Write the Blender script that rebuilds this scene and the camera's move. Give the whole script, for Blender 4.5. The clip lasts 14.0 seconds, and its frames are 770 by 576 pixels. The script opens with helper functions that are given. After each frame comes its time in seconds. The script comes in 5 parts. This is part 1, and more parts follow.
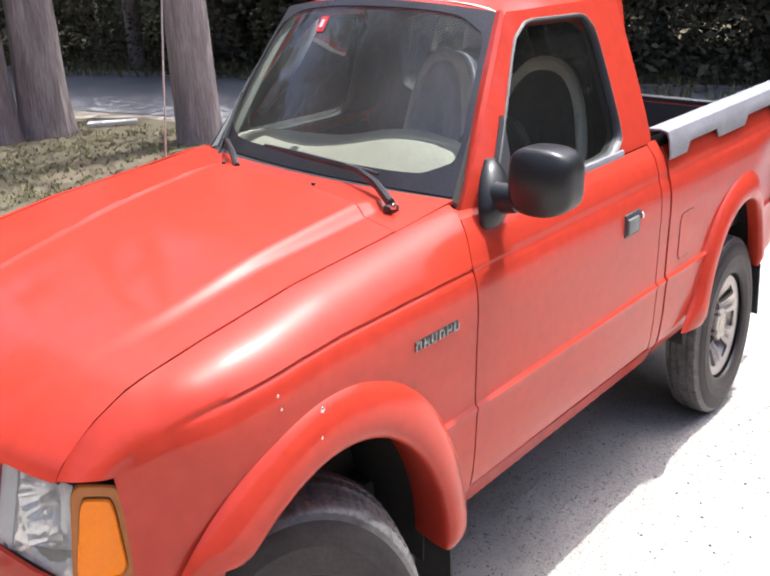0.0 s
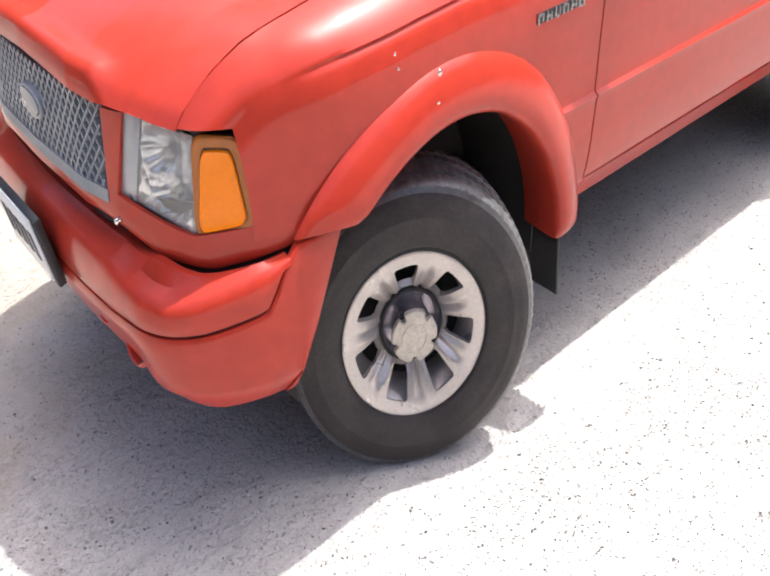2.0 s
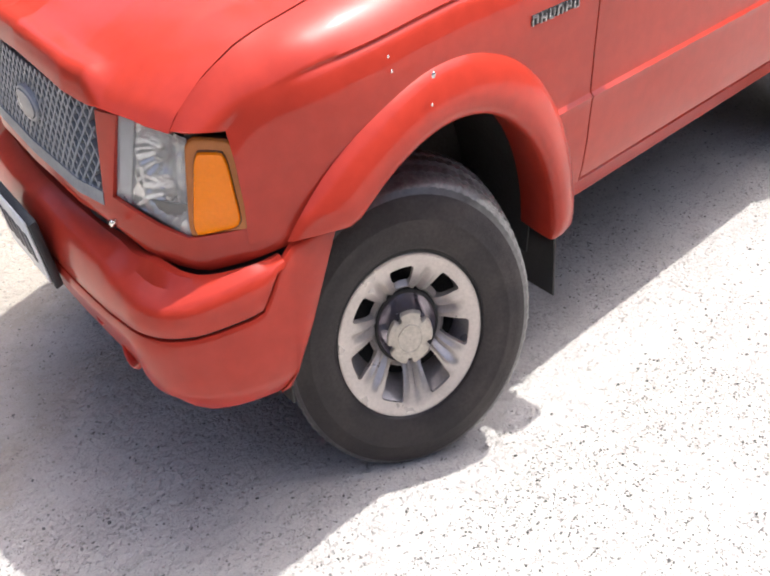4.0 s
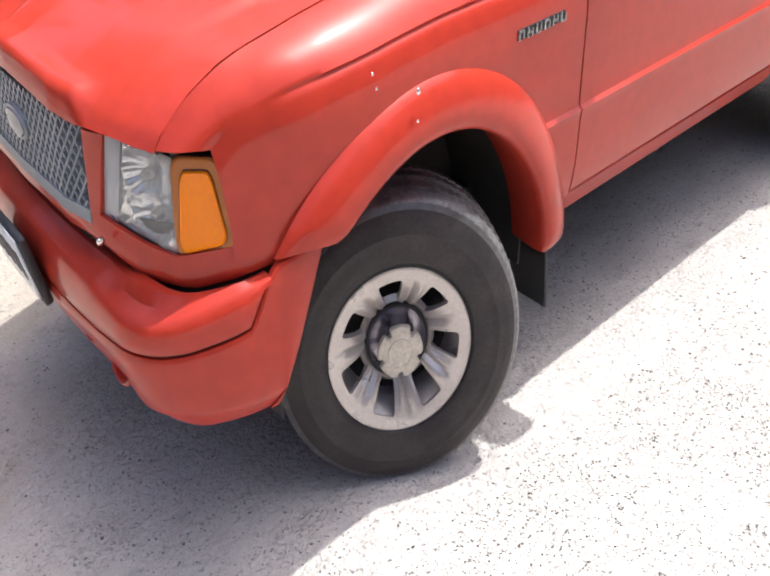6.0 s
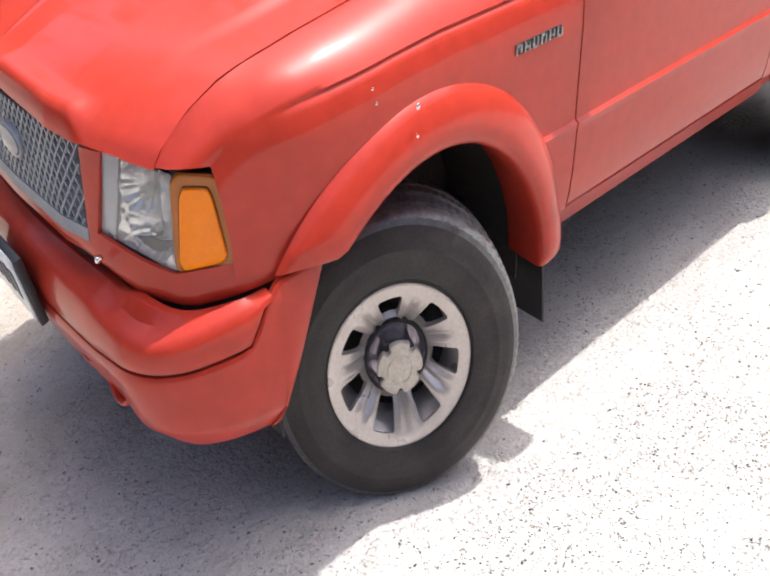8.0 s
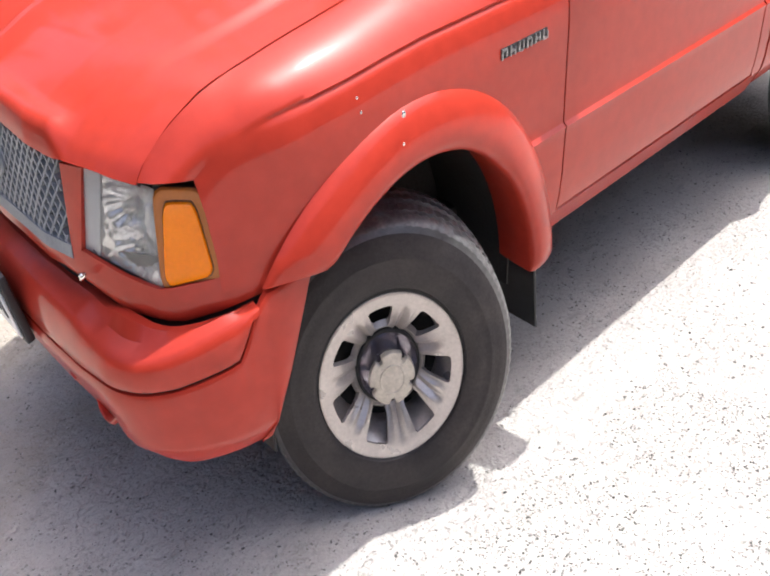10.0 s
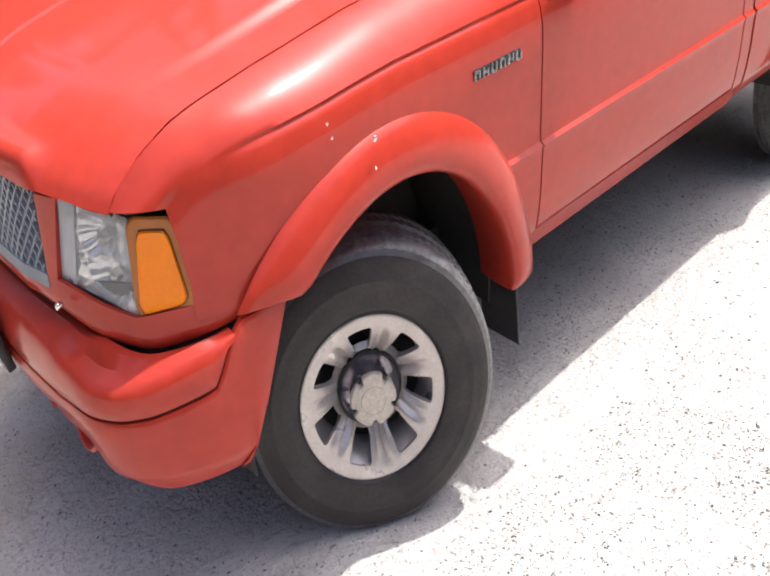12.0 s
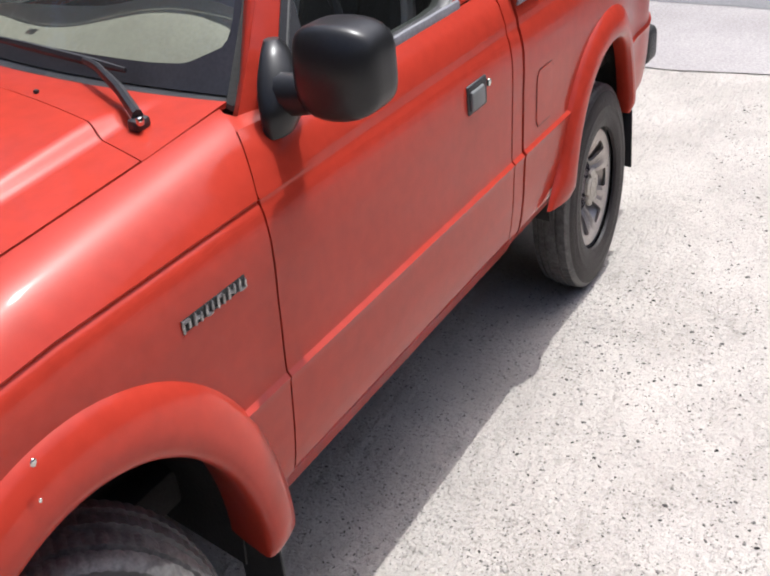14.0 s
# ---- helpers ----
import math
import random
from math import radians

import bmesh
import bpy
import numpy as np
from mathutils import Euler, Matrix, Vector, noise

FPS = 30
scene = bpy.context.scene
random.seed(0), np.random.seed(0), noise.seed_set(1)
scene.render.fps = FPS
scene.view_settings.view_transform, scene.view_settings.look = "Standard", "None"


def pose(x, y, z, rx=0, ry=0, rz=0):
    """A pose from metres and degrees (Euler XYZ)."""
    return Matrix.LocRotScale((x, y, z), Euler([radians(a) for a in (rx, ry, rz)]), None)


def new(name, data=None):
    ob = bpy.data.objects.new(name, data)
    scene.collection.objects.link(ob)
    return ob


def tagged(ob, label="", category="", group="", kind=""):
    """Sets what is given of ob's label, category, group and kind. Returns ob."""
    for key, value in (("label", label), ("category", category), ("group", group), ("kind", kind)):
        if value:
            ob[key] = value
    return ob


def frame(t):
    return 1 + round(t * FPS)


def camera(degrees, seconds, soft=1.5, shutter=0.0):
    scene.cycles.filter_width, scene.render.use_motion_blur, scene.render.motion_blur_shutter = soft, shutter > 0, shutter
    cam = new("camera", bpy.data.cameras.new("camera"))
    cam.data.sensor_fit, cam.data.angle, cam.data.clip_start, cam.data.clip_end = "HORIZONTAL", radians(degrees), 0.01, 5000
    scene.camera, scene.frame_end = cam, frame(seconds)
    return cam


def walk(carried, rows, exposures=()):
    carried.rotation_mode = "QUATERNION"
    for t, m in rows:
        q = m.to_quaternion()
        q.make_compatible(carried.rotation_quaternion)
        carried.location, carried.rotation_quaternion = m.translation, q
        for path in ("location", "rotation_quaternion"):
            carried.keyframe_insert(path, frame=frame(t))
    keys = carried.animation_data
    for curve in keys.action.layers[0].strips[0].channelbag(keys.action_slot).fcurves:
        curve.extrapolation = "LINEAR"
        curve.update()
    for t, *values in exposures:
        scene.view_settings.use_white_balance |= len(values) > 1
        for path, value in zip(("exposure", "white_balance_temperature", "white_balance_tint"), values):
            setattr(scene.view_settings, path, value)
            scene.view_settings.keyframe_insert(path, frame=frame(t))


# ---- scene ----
cam = camera(44.09, 14.0, soft=2.1)
PATH = [
    (0.0, -1.278, -2.068, 2.010, 69.90, 2.67, -50.53),
    (0.3, -1.297, -2.055, 1.945, 66.80, 3.50, -48.75),
    (0.5, -1.312, -2.052, 1.904, 63.71, 3.37, -47.16),
    (0.7, -1.330, -2.056, 1.868, 60.80, 4.10, -46.05),
    (1.0, -1.351, -2.067, 1.835, 59.04, 4.18, -44.58),
    (1.5, -1.358, -2.075, 1.828, 55.97, 3.69, -44.09),
    (2.0, -1.349, -2.068, 1.827, 55.64, 3.75, -44.54),
    (2.5, -1.346, -2.068, 1.835, 56.46, 3.41, -44.80),
    (3.0, -1.347, -2.071, 1.830, 55.92, 3.49, -44.74),
    (5.5, -1.301, -2.103, 1.844, 55.57, 4.20, -44.07),
    (6.0, -1.297, -2.104, 1.851, 55.89, 4.46, -44.31),
    (6.5, -1.315, -2.086, 1.843, 56.44, 4.35, -45.01),
    (7.0, -1.301, -2.104, 1.854, 56.78, 4.31, -44.58),
    (7.5, -1.316, -2.087, 1.846, 56.85, 4.20, -44.99),
    (10.0, -1.285, -2.058, 1.842, 56.90, 5.39, -46.42),
    (10.5, -1.275, -2.067, 1.850, 57.16, 5.53, -46.45),
    (11.0, -1.281, -2.089, 1.864, 57.16, 6.01, -46.39),
    (11.5, -1.270, -2.080, 1.853, 57.02, 6.12, -46.50),
    (12.0, -1.237, -2.099, 1.858, 57.62, 6.44, -46.78),
    (12.3, -1.185, -2.077, 1.883, 55.90, 7.60, -49.10),
    (12.5, -1.131, -2.041, 1.896, 56.96, 8.31, -50.82),
    (12.7, -1.063, -1.994, 1.897, 56.15, 7.10, -52.20),
    (13.0, -0.958, -1.923, 1.899, 56.83, 5.01, -55.70),
    (13.3, -0.877, -1.877, 1.924, 57.10, 5.10, -58.10),
    (13.5, -0.818, -1.859, 1.941, 56.04, 4.86, -59.33),
    (13.7, -0.742, -1.846, 1.947, 54.90, 4.30, -60.50),
    (14.0, -0.605, -1.831, 1.949, 59.32, 5.30, -59.36),
]
walk(cam, [(t, pose(x, y, z, rx, ry, rz)) for t, x, y, z, rx, ry, rz in PATH],
     exposures=[(t, e, 5800, 9) for t, e in ((0.0, 0.66), (0.5, 0.72), (1.5, 0.72), (3.2, 0.48), (7.5, 0.42), (12.0, 0.48), (13.0, 0.40), (13.6, 0.08), (14.0, -0.16))])

# From the truck's own metres to the place's
PROP = 0.93 * Matrix(((1, 0.146, 0.102), (0, 0.986, 0.037), (0, 0, 1.207)))
PROP4 = PROP.to_4x4()

# ---- light ----
SUN_WAY = (PROP @ Vector((-0.395, 0.10, -1.0))).normalized()
sun = new("sun", bpy.data.lights.new("sun", "SUN"))
sun.data.energy, sun.data.angle, sun.data.color = 4.45, radians(0.53), (1.0, 0.95, 0.845)
sun.rotation_euler = SUN_WAY.to_track_quat("-Z", "Y").to_euler()
sun.location = (0, 0, 12)
world = bpy.data.worlds.new("sky")
world.use_nodes = True
scene.world = world
sky = world.node_tree.nodes.new("ShaderNodeTexSky")
sky.sky_type, sky.sun_disc = "NISHITA", False
sky.sun_elevation = math.asin(-SUN_WAY.z)
sky.air_density, sky.dust_density, sky.ozone_density = 0.5, 5.0, 0.4
sky.sun_rotation = math.atan2(-SUN_WAY.x, -SUN_WAY.y)
world.node_tree.nodes["Background"].inputs["Strength"].default_value = 0.295
world.node_tree.links.new(sky.outputs[0], world.node_tree.nodes["Background"].inputs["Color"])


# ---- materials ----
def mat(name, base, rough=0.6, metal=0.0, second=None, scale=8.0, mix=0.5, fine=120.0, bump=0.0, bump_scale=200.0,
        coat=0.0, rough_var=0.08, spec=0.5, islands=0.0, coat_rough=0.04, bump_depth=0.01, stretch=None):
    """A surface with two scales of colour change, fine relief and uneven gloss."""
    m = bpy.data.materials.new(name)
    m.use_nodes = True
    nt = m.node_tree
    n, link = nt.nodes, nt.links.new
    b = n["Principled BSDF"]
    b.inputs["Metallic"].default_value = metal
    b.inputs["Specular IOR Level"].default_value = spec
    b.inputs["Coat Weight"].default_value = coat
    b.inputs["Coat Roughness"].default_value = coat_rough
    geo = n.new("ShaderNodeNewGeometry")
    place = geo.outputs["Position"]
    if stretch:
        sm = n.new("ShaderNodeVectorMath")
        sm.operation = "MULTIPLY"
        sm.inputs[1].default_value = stretch
        link(place, sm.inputs[0])
        place = sm.outputs[0]
    big, small = n.new("ShaderNodeTexNoise"), n.new("ShaderNodeTexNoise")
    for t, sc, d in ((big, scale, 5), (small, fine, 3)):
        t.inputs["Scale"].default_value, t.inputs["Detail"].default_value = sc, d
        link(place, t.inputs["Vector"])
    second = second or tuple(c * 0.8 for c in base)
    mix1 = n.new("ShaderNodeMix")
    mix1.data_type = "RGBA"
    ramp = n.new("ShaderNodeMapRange")
    ramp.inputs["From Min"].default_value, ramp.inputs["From Max"].default_value = 0.35, 0.65
    ramp.inputs["To Max"].default_value = mix
    link(big.outputs["Fac"], ramp.inputs["Value"])
    link(ramp.outputs["Result"], mix1.inputs["Factor"])
    mix1.inputs["A"].default_value, mix1.inputs["B"].default_value = (*base, 1), (*second, 1)
    val = n.new("ShaderNodeHueSaturation")
    link(mix1.outputs["Result"], val.inputs["Color"])
    r2 = n.new("ShaderNodeMapRange")
    r2.inputs["From Min"].default_value, r2.inputs["From Max"].default_value = 0.3, 0.7
    r2.inputs["To Min"].default_value, r2.inputs["To Max"].default_value = 1 - 0.25 * mix, 1 + 0.2 * mix
    link(small.outputs["Fac"], r2.inputs["Value"])
    if islands:
        ri, mu = n.new("ShaderNodeMapRange"), n.new("ShaderNodeMath")
        ri.inputs["To Min"].default_value, ri.inputs["To Max"].default_value = 1 - islands, 1 + islands
        mu.operation = "MULTIPLY"
        link(geo.outputs["Random Per Island"], ri.inputs["Value"])
        link(ri.outputs["Result"], mu.inputs[0])
        link(r2.outputs["Result"], mu.inputs[1])
        link(mu.outputs[0], val.inputs["Value"])
    else:
        link(r2.outputs["Result"], val.inputs["Value"])
    link(val.outputs["Color"], b.inputs["Base Color"])
    rr = n.new("ShaderNodeMapRange")
    rr.inputs["To Min"].default_value, rr.inputs["To Max"].default_value = max(0.02, rough - rough_var), min(1, rough + rough_var)
    link(big.outputs["Fac"], rr.inputs["Value"])
    link(rr.outputs["Result"], b.inputs["Roughness"])
    if bump:
        bn, tex = n.new("ShaderNodeBump"), n.new("ShaderNodeTexNoise")
        tex.inputs["Scale"].default_value, tex.inputs["Detail"].default_value = bump_scale, 4
        link(place, tex.inputs["Vector"])
        bn.inputs["Strength"].default_value, bn.inputs["Distance"].default_value = bump, bump_depth
        link(tex.outputs["Fac"], bn.inputs["Height"])
        link(bn.outputs["Normal"], b.inputs["Normal"])
    return m


def glass(name, colour, rough=0.0, ior=1.45, clear=0.8, veil=0.0):
    """Thin glass: what lies behind, tinted, under a mirror gloss that grows at the rim."""
    m = bpy.data.materials.new(name)
    m.use_nodes = True
    nt = m.node_tree
    n, link = nt.nodes, nt.links.new
    n.remove(n["Principled BSDF"])
    tr, gl, mx, fr = n.new("ShaderNodeBsdfTransparent"), n.new("ShaderNodeBsdfGlossy"), n.new("ShaderNodeMixShader"), n.new("ShaderNodeFresnel")
    tr.inputs["Color"].default_value = (*(c * clear for c in colour), 1)
    gl.inputs["Roughness"].default_value = rough
    fr.inputs["IOR"].default_value = ior
    link(fr.outputs[0], mx.inputs[0])
    link(gl.outputs[0], mx.inputs[2])
    # A pale diffuse veil in the glass stands in for reflected haze.
    if veil:
        di, md, tex, rg = n.new("ShaderNodeBsdfDiffuse"), n.new("ShaderNodeMixShader"), n.new("ShaderNodeTexNoise"), n.new("ShaderNodeMapRange")
        di.inputs["Color"].default_value = (0.55, 0.54, 0.50, 1)
        tex.inputs["Scale"].default_value, tex.inputs["Detail"].default_value = 3.5, 6
        geo = n.new("ShaderNodeNewGeometry")
        link(geo.outputs["Position"], tex.inputs["Vector"])
        rg.inputs["From Min"].default_value, rg.inputs["From Max"].default_value = 0.3, 0.75
        rg.inputs["To Min"].default_value, rg.inputs["To Max"].default_value = veil * 0.5, veil * 1.6
        link(tex.outputs["Fac"], rg.inputs["Value"])
        link(rg.outputs["Result"], md.inputs[0])
        link(tr.outputs[0], md.inputs[1])
        link(di.outputs[0], md.inputs[2])
        link(md.outputs[0], mx.inputs[1])
    else:
        link(tr.outputs[0], mx.inputs[1])
    link(mx.outputs[0], n["Material Output"].inputs["Surface"])
    return m


def gravel_mat():
    """Pale sand and grit: broad tone, brown earth beyond the truck, single dark and pale grains, fine relief."""
    m = bpy.data.materials.new("pale_gravel")
    m.use_nodes = True
    n, link = m.node_tree.nodes, m.node_tree.links.new
    b = n["Principled BSDF"]
    b.inputs["Roughness"].default_value, b.inputs["Specular IOR Level"].default_value = 0.95, 0.12
    place = n.new("ShaderNodeNewGeometry").outputs["Position"]

    def tex(scale, detail, rough=0.5, stretch=None):
        t = n.new("ShaderNodeTexNoise")
        t.inputs["Scale"].default_value, t.inputs["Detail"].default_value, t.inputs["Roughness"].default_value = scale, detail, rough
        if stretch:
            v = n.new("ShaderNodeMapping")
            v.inputs["Rotation"].default_value, v.inputs["Scale"].default_value = (0, 0, stretch[0]), (stretch[1], stretch[2], 1)
            link(place, v.inputs["Vector"])
            link(v.outputs[0], t.inputs["Vector"])
        else:
            link(place, t.inputs["Vector"])
        return t.outputs["Fac"]

    def remap(value, a, b, lo=0.0, hi=1.0):
        r = n.new("ShaderNodeMapRange")
        for name, x in (("From Min", a), ("From Max", b), ("To Min", lo), ("To Max", hi)):
            r.inputs[name].default_value = x
        link(value, r.inputs["Value"])
        return r.outputs["Result"]

    def math2(op, a, c):
        k = n.new("ShaderNodeMath")
        k.operation = op
        for i, x in enumerate((a, c)):
            if isinstance(x, (int, float)):
                k.inputs[i].default_value = x
            else:
                link(x, k.inputs[i])
        return k.outputs[0]

    def blend(fac, a, c):
        k = n.new("ShaderNodeMix")
        k.data_type = "RGBA"
        link(fac, k.inputs["Factor"])
        for name, x in (("A", a), ("B", c)):
            if isinstance(x, tuple):
                k.inputs[name].default_value = (*x, 1)
            else:
                link(x, k.inputs[name])
        return k.outputs["Result"]

    base = blend(remap(tex(2.2, 5), 0.35, 0.65), (0.57, 0.528, 0.48), (0.475, 0.438, 0.396))
    sep = n.new("ShaderNodeSeparateXYZ")
    link(place, sep.inputs[0])
    front = math2("ADD", math2("ADD", math2("MULTIPLY", sep.outputs["X"], -0.5), math2("MULTIPLY", sep.outputs["Y"], 0.8)), math2("MULTIPLY", math2("SUBTRACT", tex(2.6, 6, 0.65), 0.5), 2.6))
    base = blend(math2("MULTIPLY", remap(front, 0.35, 0.95), 0.8), base, (0.42, 0.36, 0.285))
    # darker sand in drawn-out noise patches
    base = blend(math2("MULTIPLY", remap(tex(13, 6, 0.7, (0.15, 0.55, 1.0)), 0.565, 0.69), 0.32), base, (0.19, 0.168, 0.145))
    for scale, share, dark, strength in ((75, 0.07, (0.13, 0.12, 0.108), 0.55), (140, 0.12, (0.16, 0.148, 0.132), 0.45), (95, 0.10, (0.60, 0.57, 0.53), 0.6)):
        v = n.new("ShaderNodeTexVoronoi")
        v.inputs["Scale"].default_value = scale
        link(place, v.inputs["Vector"])
        pick = n.new("ShaderNodeSeparateColor")
        link(v.outputs["Color"], pick.inputs[0])
        grain = math2("MULTIPLY", math2("LESS_THAN", pick.outputs[0], share), remap(v.outputs["Distance"], 0.42, 0.30))
        clump = remap(tex(5.0, 3), 0.38, 0.60)
        base = blend(math2("MULTIPLY", math2("MULTIPLY", grain, clump), strength), base, dark)
    base = blend(remap(tex(190, 3, 0.6), 0.35, 0.7, 0.0, 0.22), base, (0.22, 0.20, 0.18))
    link(base, b.inputs["Base Color"])
    height = math2("ADD", math2("MULTIPLY", tex(55, 5, 0.6), 1.0), math2("MULTIPLY", tex(22, 3, 0.5, (0.15, 0.35, 1.0)), 1.4))
    bump = n.new("ShaderNodeBump")
    bump.inputs["Strength"].default_value, bump.inputs["Distance"].default_value = 1.0, 0.0145
    link(height, bump.inputs["Height"])
    # small steep pits between the packed grains, in faint raked rows
    rows = remap(tex(9, 3, 0.6, (0.15, 0.16, 2.0)), 0.42, 0.58)
    pits = math2("MULTIPLY", remap(tex(85, 2, 0.55), 0.575, 0.68), math2("MULTIPLY", math2("ADD", math2("MULTIPLY", rows, 0.75), 0.25), remap(sep.outputs["X"], 0.5, 1.6, 1.0, 0.75)))
    pit = n.new("ShaderNodeBump")
    pit.invert = True
    pit.inputs["Strength"].default_value, pit.inputs["Distance"].default_value = 1.0, 0.0055
    link(pits, pit.inputs["Height"])
    link(bump.outputs["Normal"], pit.inputs["Normal"])
    link(pit.outputs["Normal"], b.inputs["Normal"])
    return m


PAINT = mat("red_paint", (0.435, 0.040, 0.022), rough=0.36, second=(0.395, 0.035, 0.019), scale=3, mix=0.3, fine=25, coat=0.5, rough_var=0.05, spec=0.09, coat_rough=0.085)
BLACK_TRIM = mat("black_plastic", (0.032, 0.032, 0.034), rough=0.42, scale=14, mix=0.5, bump=0.15, bump_scale=600)
MIRROR_BLACK = mat("satin_black_plastic", (0.019, 0.019, 0.020), rough=0.32, scale=14, mix=0.4, spec=0.36)
FRIT = mat("dark_glass_border", (0.038, 0.036, 0.040), rough=0.30, second=(0.060, 0.056, 0.060), scale=6, mix=0.7)
DARK = mat("dark_underbody", (0.030, 0.028, 0.027), rough=0.85, scale=9, mix=0.6, bump=0.3, bump_scale=90)
RUBBER = mat("tyre_rubber", (0.029, 0.025, 0.026), rough=0.50, second=(0.055, 0.046, 0.043), scale=11, mix=0.7, bump=0.2, bump_scale=260, spec=0.28)
WHEEL_PAINT = mat("silver_wheel_paint", (0.55, 0.50, 0.465), rough=0.30, metal=0.45, second=(0.45, 0.405, 0.375), scale=14, mix=0.35, bump=0.04, bump_scale=300)
CHROME = mat("dull_chrome", (0.72, 0.71, 0.68), rough=0.16, metal=1.0, second=(0.55, 0.53, 0.50), scale=40, mix=0.5)
CAP_METAL = mat("worn_cap", (0.50, 0.46, 0.40), rough=0.34, metal=0.35, second=(0.36, 0.32, 0.27), scale=50, mix=0.6)
BOWL = mat("tarnished_bowl_chrome", (0.52, 0.49, 0.53), rough=0.24, metal=0.9, second=(0.34, 0.32, 0.35), scale=45, mix=0.7)
GRILLE_GREY = mat("grey_grille_plastic", (0.25, 0.265, 0.29), rough=0.5, scale=20, mix=0.4)
RAIL_GREY = mat("faded_grey_plastic", (0.225, 0.222, 0.245), rough=0.6, second=(0.17, 0.168, 0.185), scale=10, mix=0.6, bump=0.1, bump_scale=350)
STRIP = mat("strip_shine_grey", (0.20, 0.20, 0.18), rough=0.34, second=(0.10, 0.10, 0.09), scale=12, mix=0.7)
BEIGE = mat("beige_dash_plastic", (0.43, 0.41, 0.335), rough=0.62, second=(0.37, 0.35, 0.285), scale=12, mix=0.5)
SEAT_DARK = mat("dark_seat_cloth", (0.060, 0.063, 0.060), rough=0.9, scale=18, mix=0.5, bump=0.3, bump_scale=900)
SEAT_BLUE = mat("blue_grey_seat_cloth", (0.58, 0.58, 0.66), rough=0.9, scale=18, mix=0.5, bump=0.3, bump_scale=900)
SEAT_LIGHT = mat("light_seat_cloth", (0.90, 0.88, 0.80), rough=0.9, scale=18, mix=0.5, bump=0.3, bump_scale=900)
REFLECTOR = mat("lamp_reflector", (0.95, 0.95, 0.95), rough=0.22, metal=0.78, scale=30, mix=0.2)
LAMP_GREY = mat("lamp_bezel", (0.90, 0.90, 0.89), rough=0.5, metal=0.0, scale=30, mix=0.3)
AMBER = mat("amber_lens", (0.96, 0.26, 0.003), rough=0.12, second=(0.88, 0.18, 0.002), scale=25, mix=0.15, coat=0.25, spec=0.15)
PLATE_WHITE = mat("plate_metal", (0.70, 0.71, 0.72), rough=0.4, scale=30, mix=0.3)
BADGE_METAL = mat("dull_badge_chrome", (0.40, 0.39, 0.385), rough=0.30, metal=0.9, second=(0.2, 0.19, 0.19), scale=160, mix=0.8)
INK = mat("dark_ink", (0.05, 0.05, 0.07), rough=0.5)
STICKER_RED = mat("sticker_red", (0.65, 0.05, 0.06), rough=0.5)
STICKER_WHITE = mat("sticker_white", (0.75, 0.75, 0.75), rough=0.5)
WINDSHIELD = glass("windshield_glass", (0.88, 0.92, 0.88), ior=1.46, clear=0.97, veil=0.07)
HANDLE = mat("dark_handle", (0.16, 0.165, 0.165), rough=0.4, scale=30, mix=0.3)
PILLAR_GREY = mat("grey_pillar_trim_and_glare", (0.33, 0.34, 0.30), rough=0.5, scale=20, mix=0.4)
WHIP = mat("pale_whip", (0.55, 0.53, 0.52), rough=0.4, metal=0.3)
SIDE_GLASS = glass("side_glass", (0.88, 0.91, 0.88), ior=1.36, clear=0.97, veil=0.012)
REAR_GLASS = glass("dark_rear_glass", (0.30, 0.31, 0.31), ior=1.45, clear=0.5)
LAMP_GLASS = glass("clear_lamp_lens", (0.95, 0.96, 0.97), ior=1.35, clear=0.97, veil=0.24)
GRAVEL = gravel_mat()
GREY_GRIT = mat("grey_grit", (0.22, 0.212, 0.19), rough=0.9, second=(0.10, 0.097, 0.088), scale=9, mix=0.7, spec=0.15, islands=0.6)
PEBBLE = mat("gravel_stones", (0.37, 0.34, 0.315), rough=0.9, second=(0.19, 0.175, 0.16), scale=6, mix=0.7, spec=0.2, islands=0.55)
DARK_PEBBLE = mat("dark_stones", (0.17, 0.16, 0.15), rough=0.9, second=(0.08, 0.075, 0.07), scale=6, mix=0.7, spec=0.2, islands=0.6)
# tread: real dust, lightened further so the colour carries the sun's glint
TREAD = mat("dusty_glint_tread_rubber", (0.085, 0.081, 0.079), rough=0.34, second=(0.17, 0.162, 0.156), scale=30, mix=0.8, bump=0.2, bump_scale=260, spec=0.5)
# shoulder: a scuffed band whose paler tone also paints in sun glare
SHOULDER_RUBBER = mat("scuffed_glint_shoulder_rubber", (0.085, 0.080, 0.078), rough=0.32, second=(0.045, 0.042, 0.041), scale=40, mix=0.8, spec=0.8)
PALE_PEBBLE = mat("pale_stones", (0.46, 0.43, 0.40), rough=0.9, second=(0.27, 0.25, 0.23), scale=6, mix=0.7, spec=0.2, islands=0.5)
ASPHALT = mat("grey_asphalt", (0.20, 0.196, 0.203), rough=0.92, second=(0.25, 0.243, 0.25), scale=1.2, mix=0.7, fine=90, bump=0.4, bump_scale=120)
SHOULDER = mat("pale_worn_paving", (0.40, 0.37, 0.36), rough=0.92, second=(0.30, 0.275, 0.27), scale=1.4, mix=0.7, fine=60, bump=0.4, bump_scale=90)
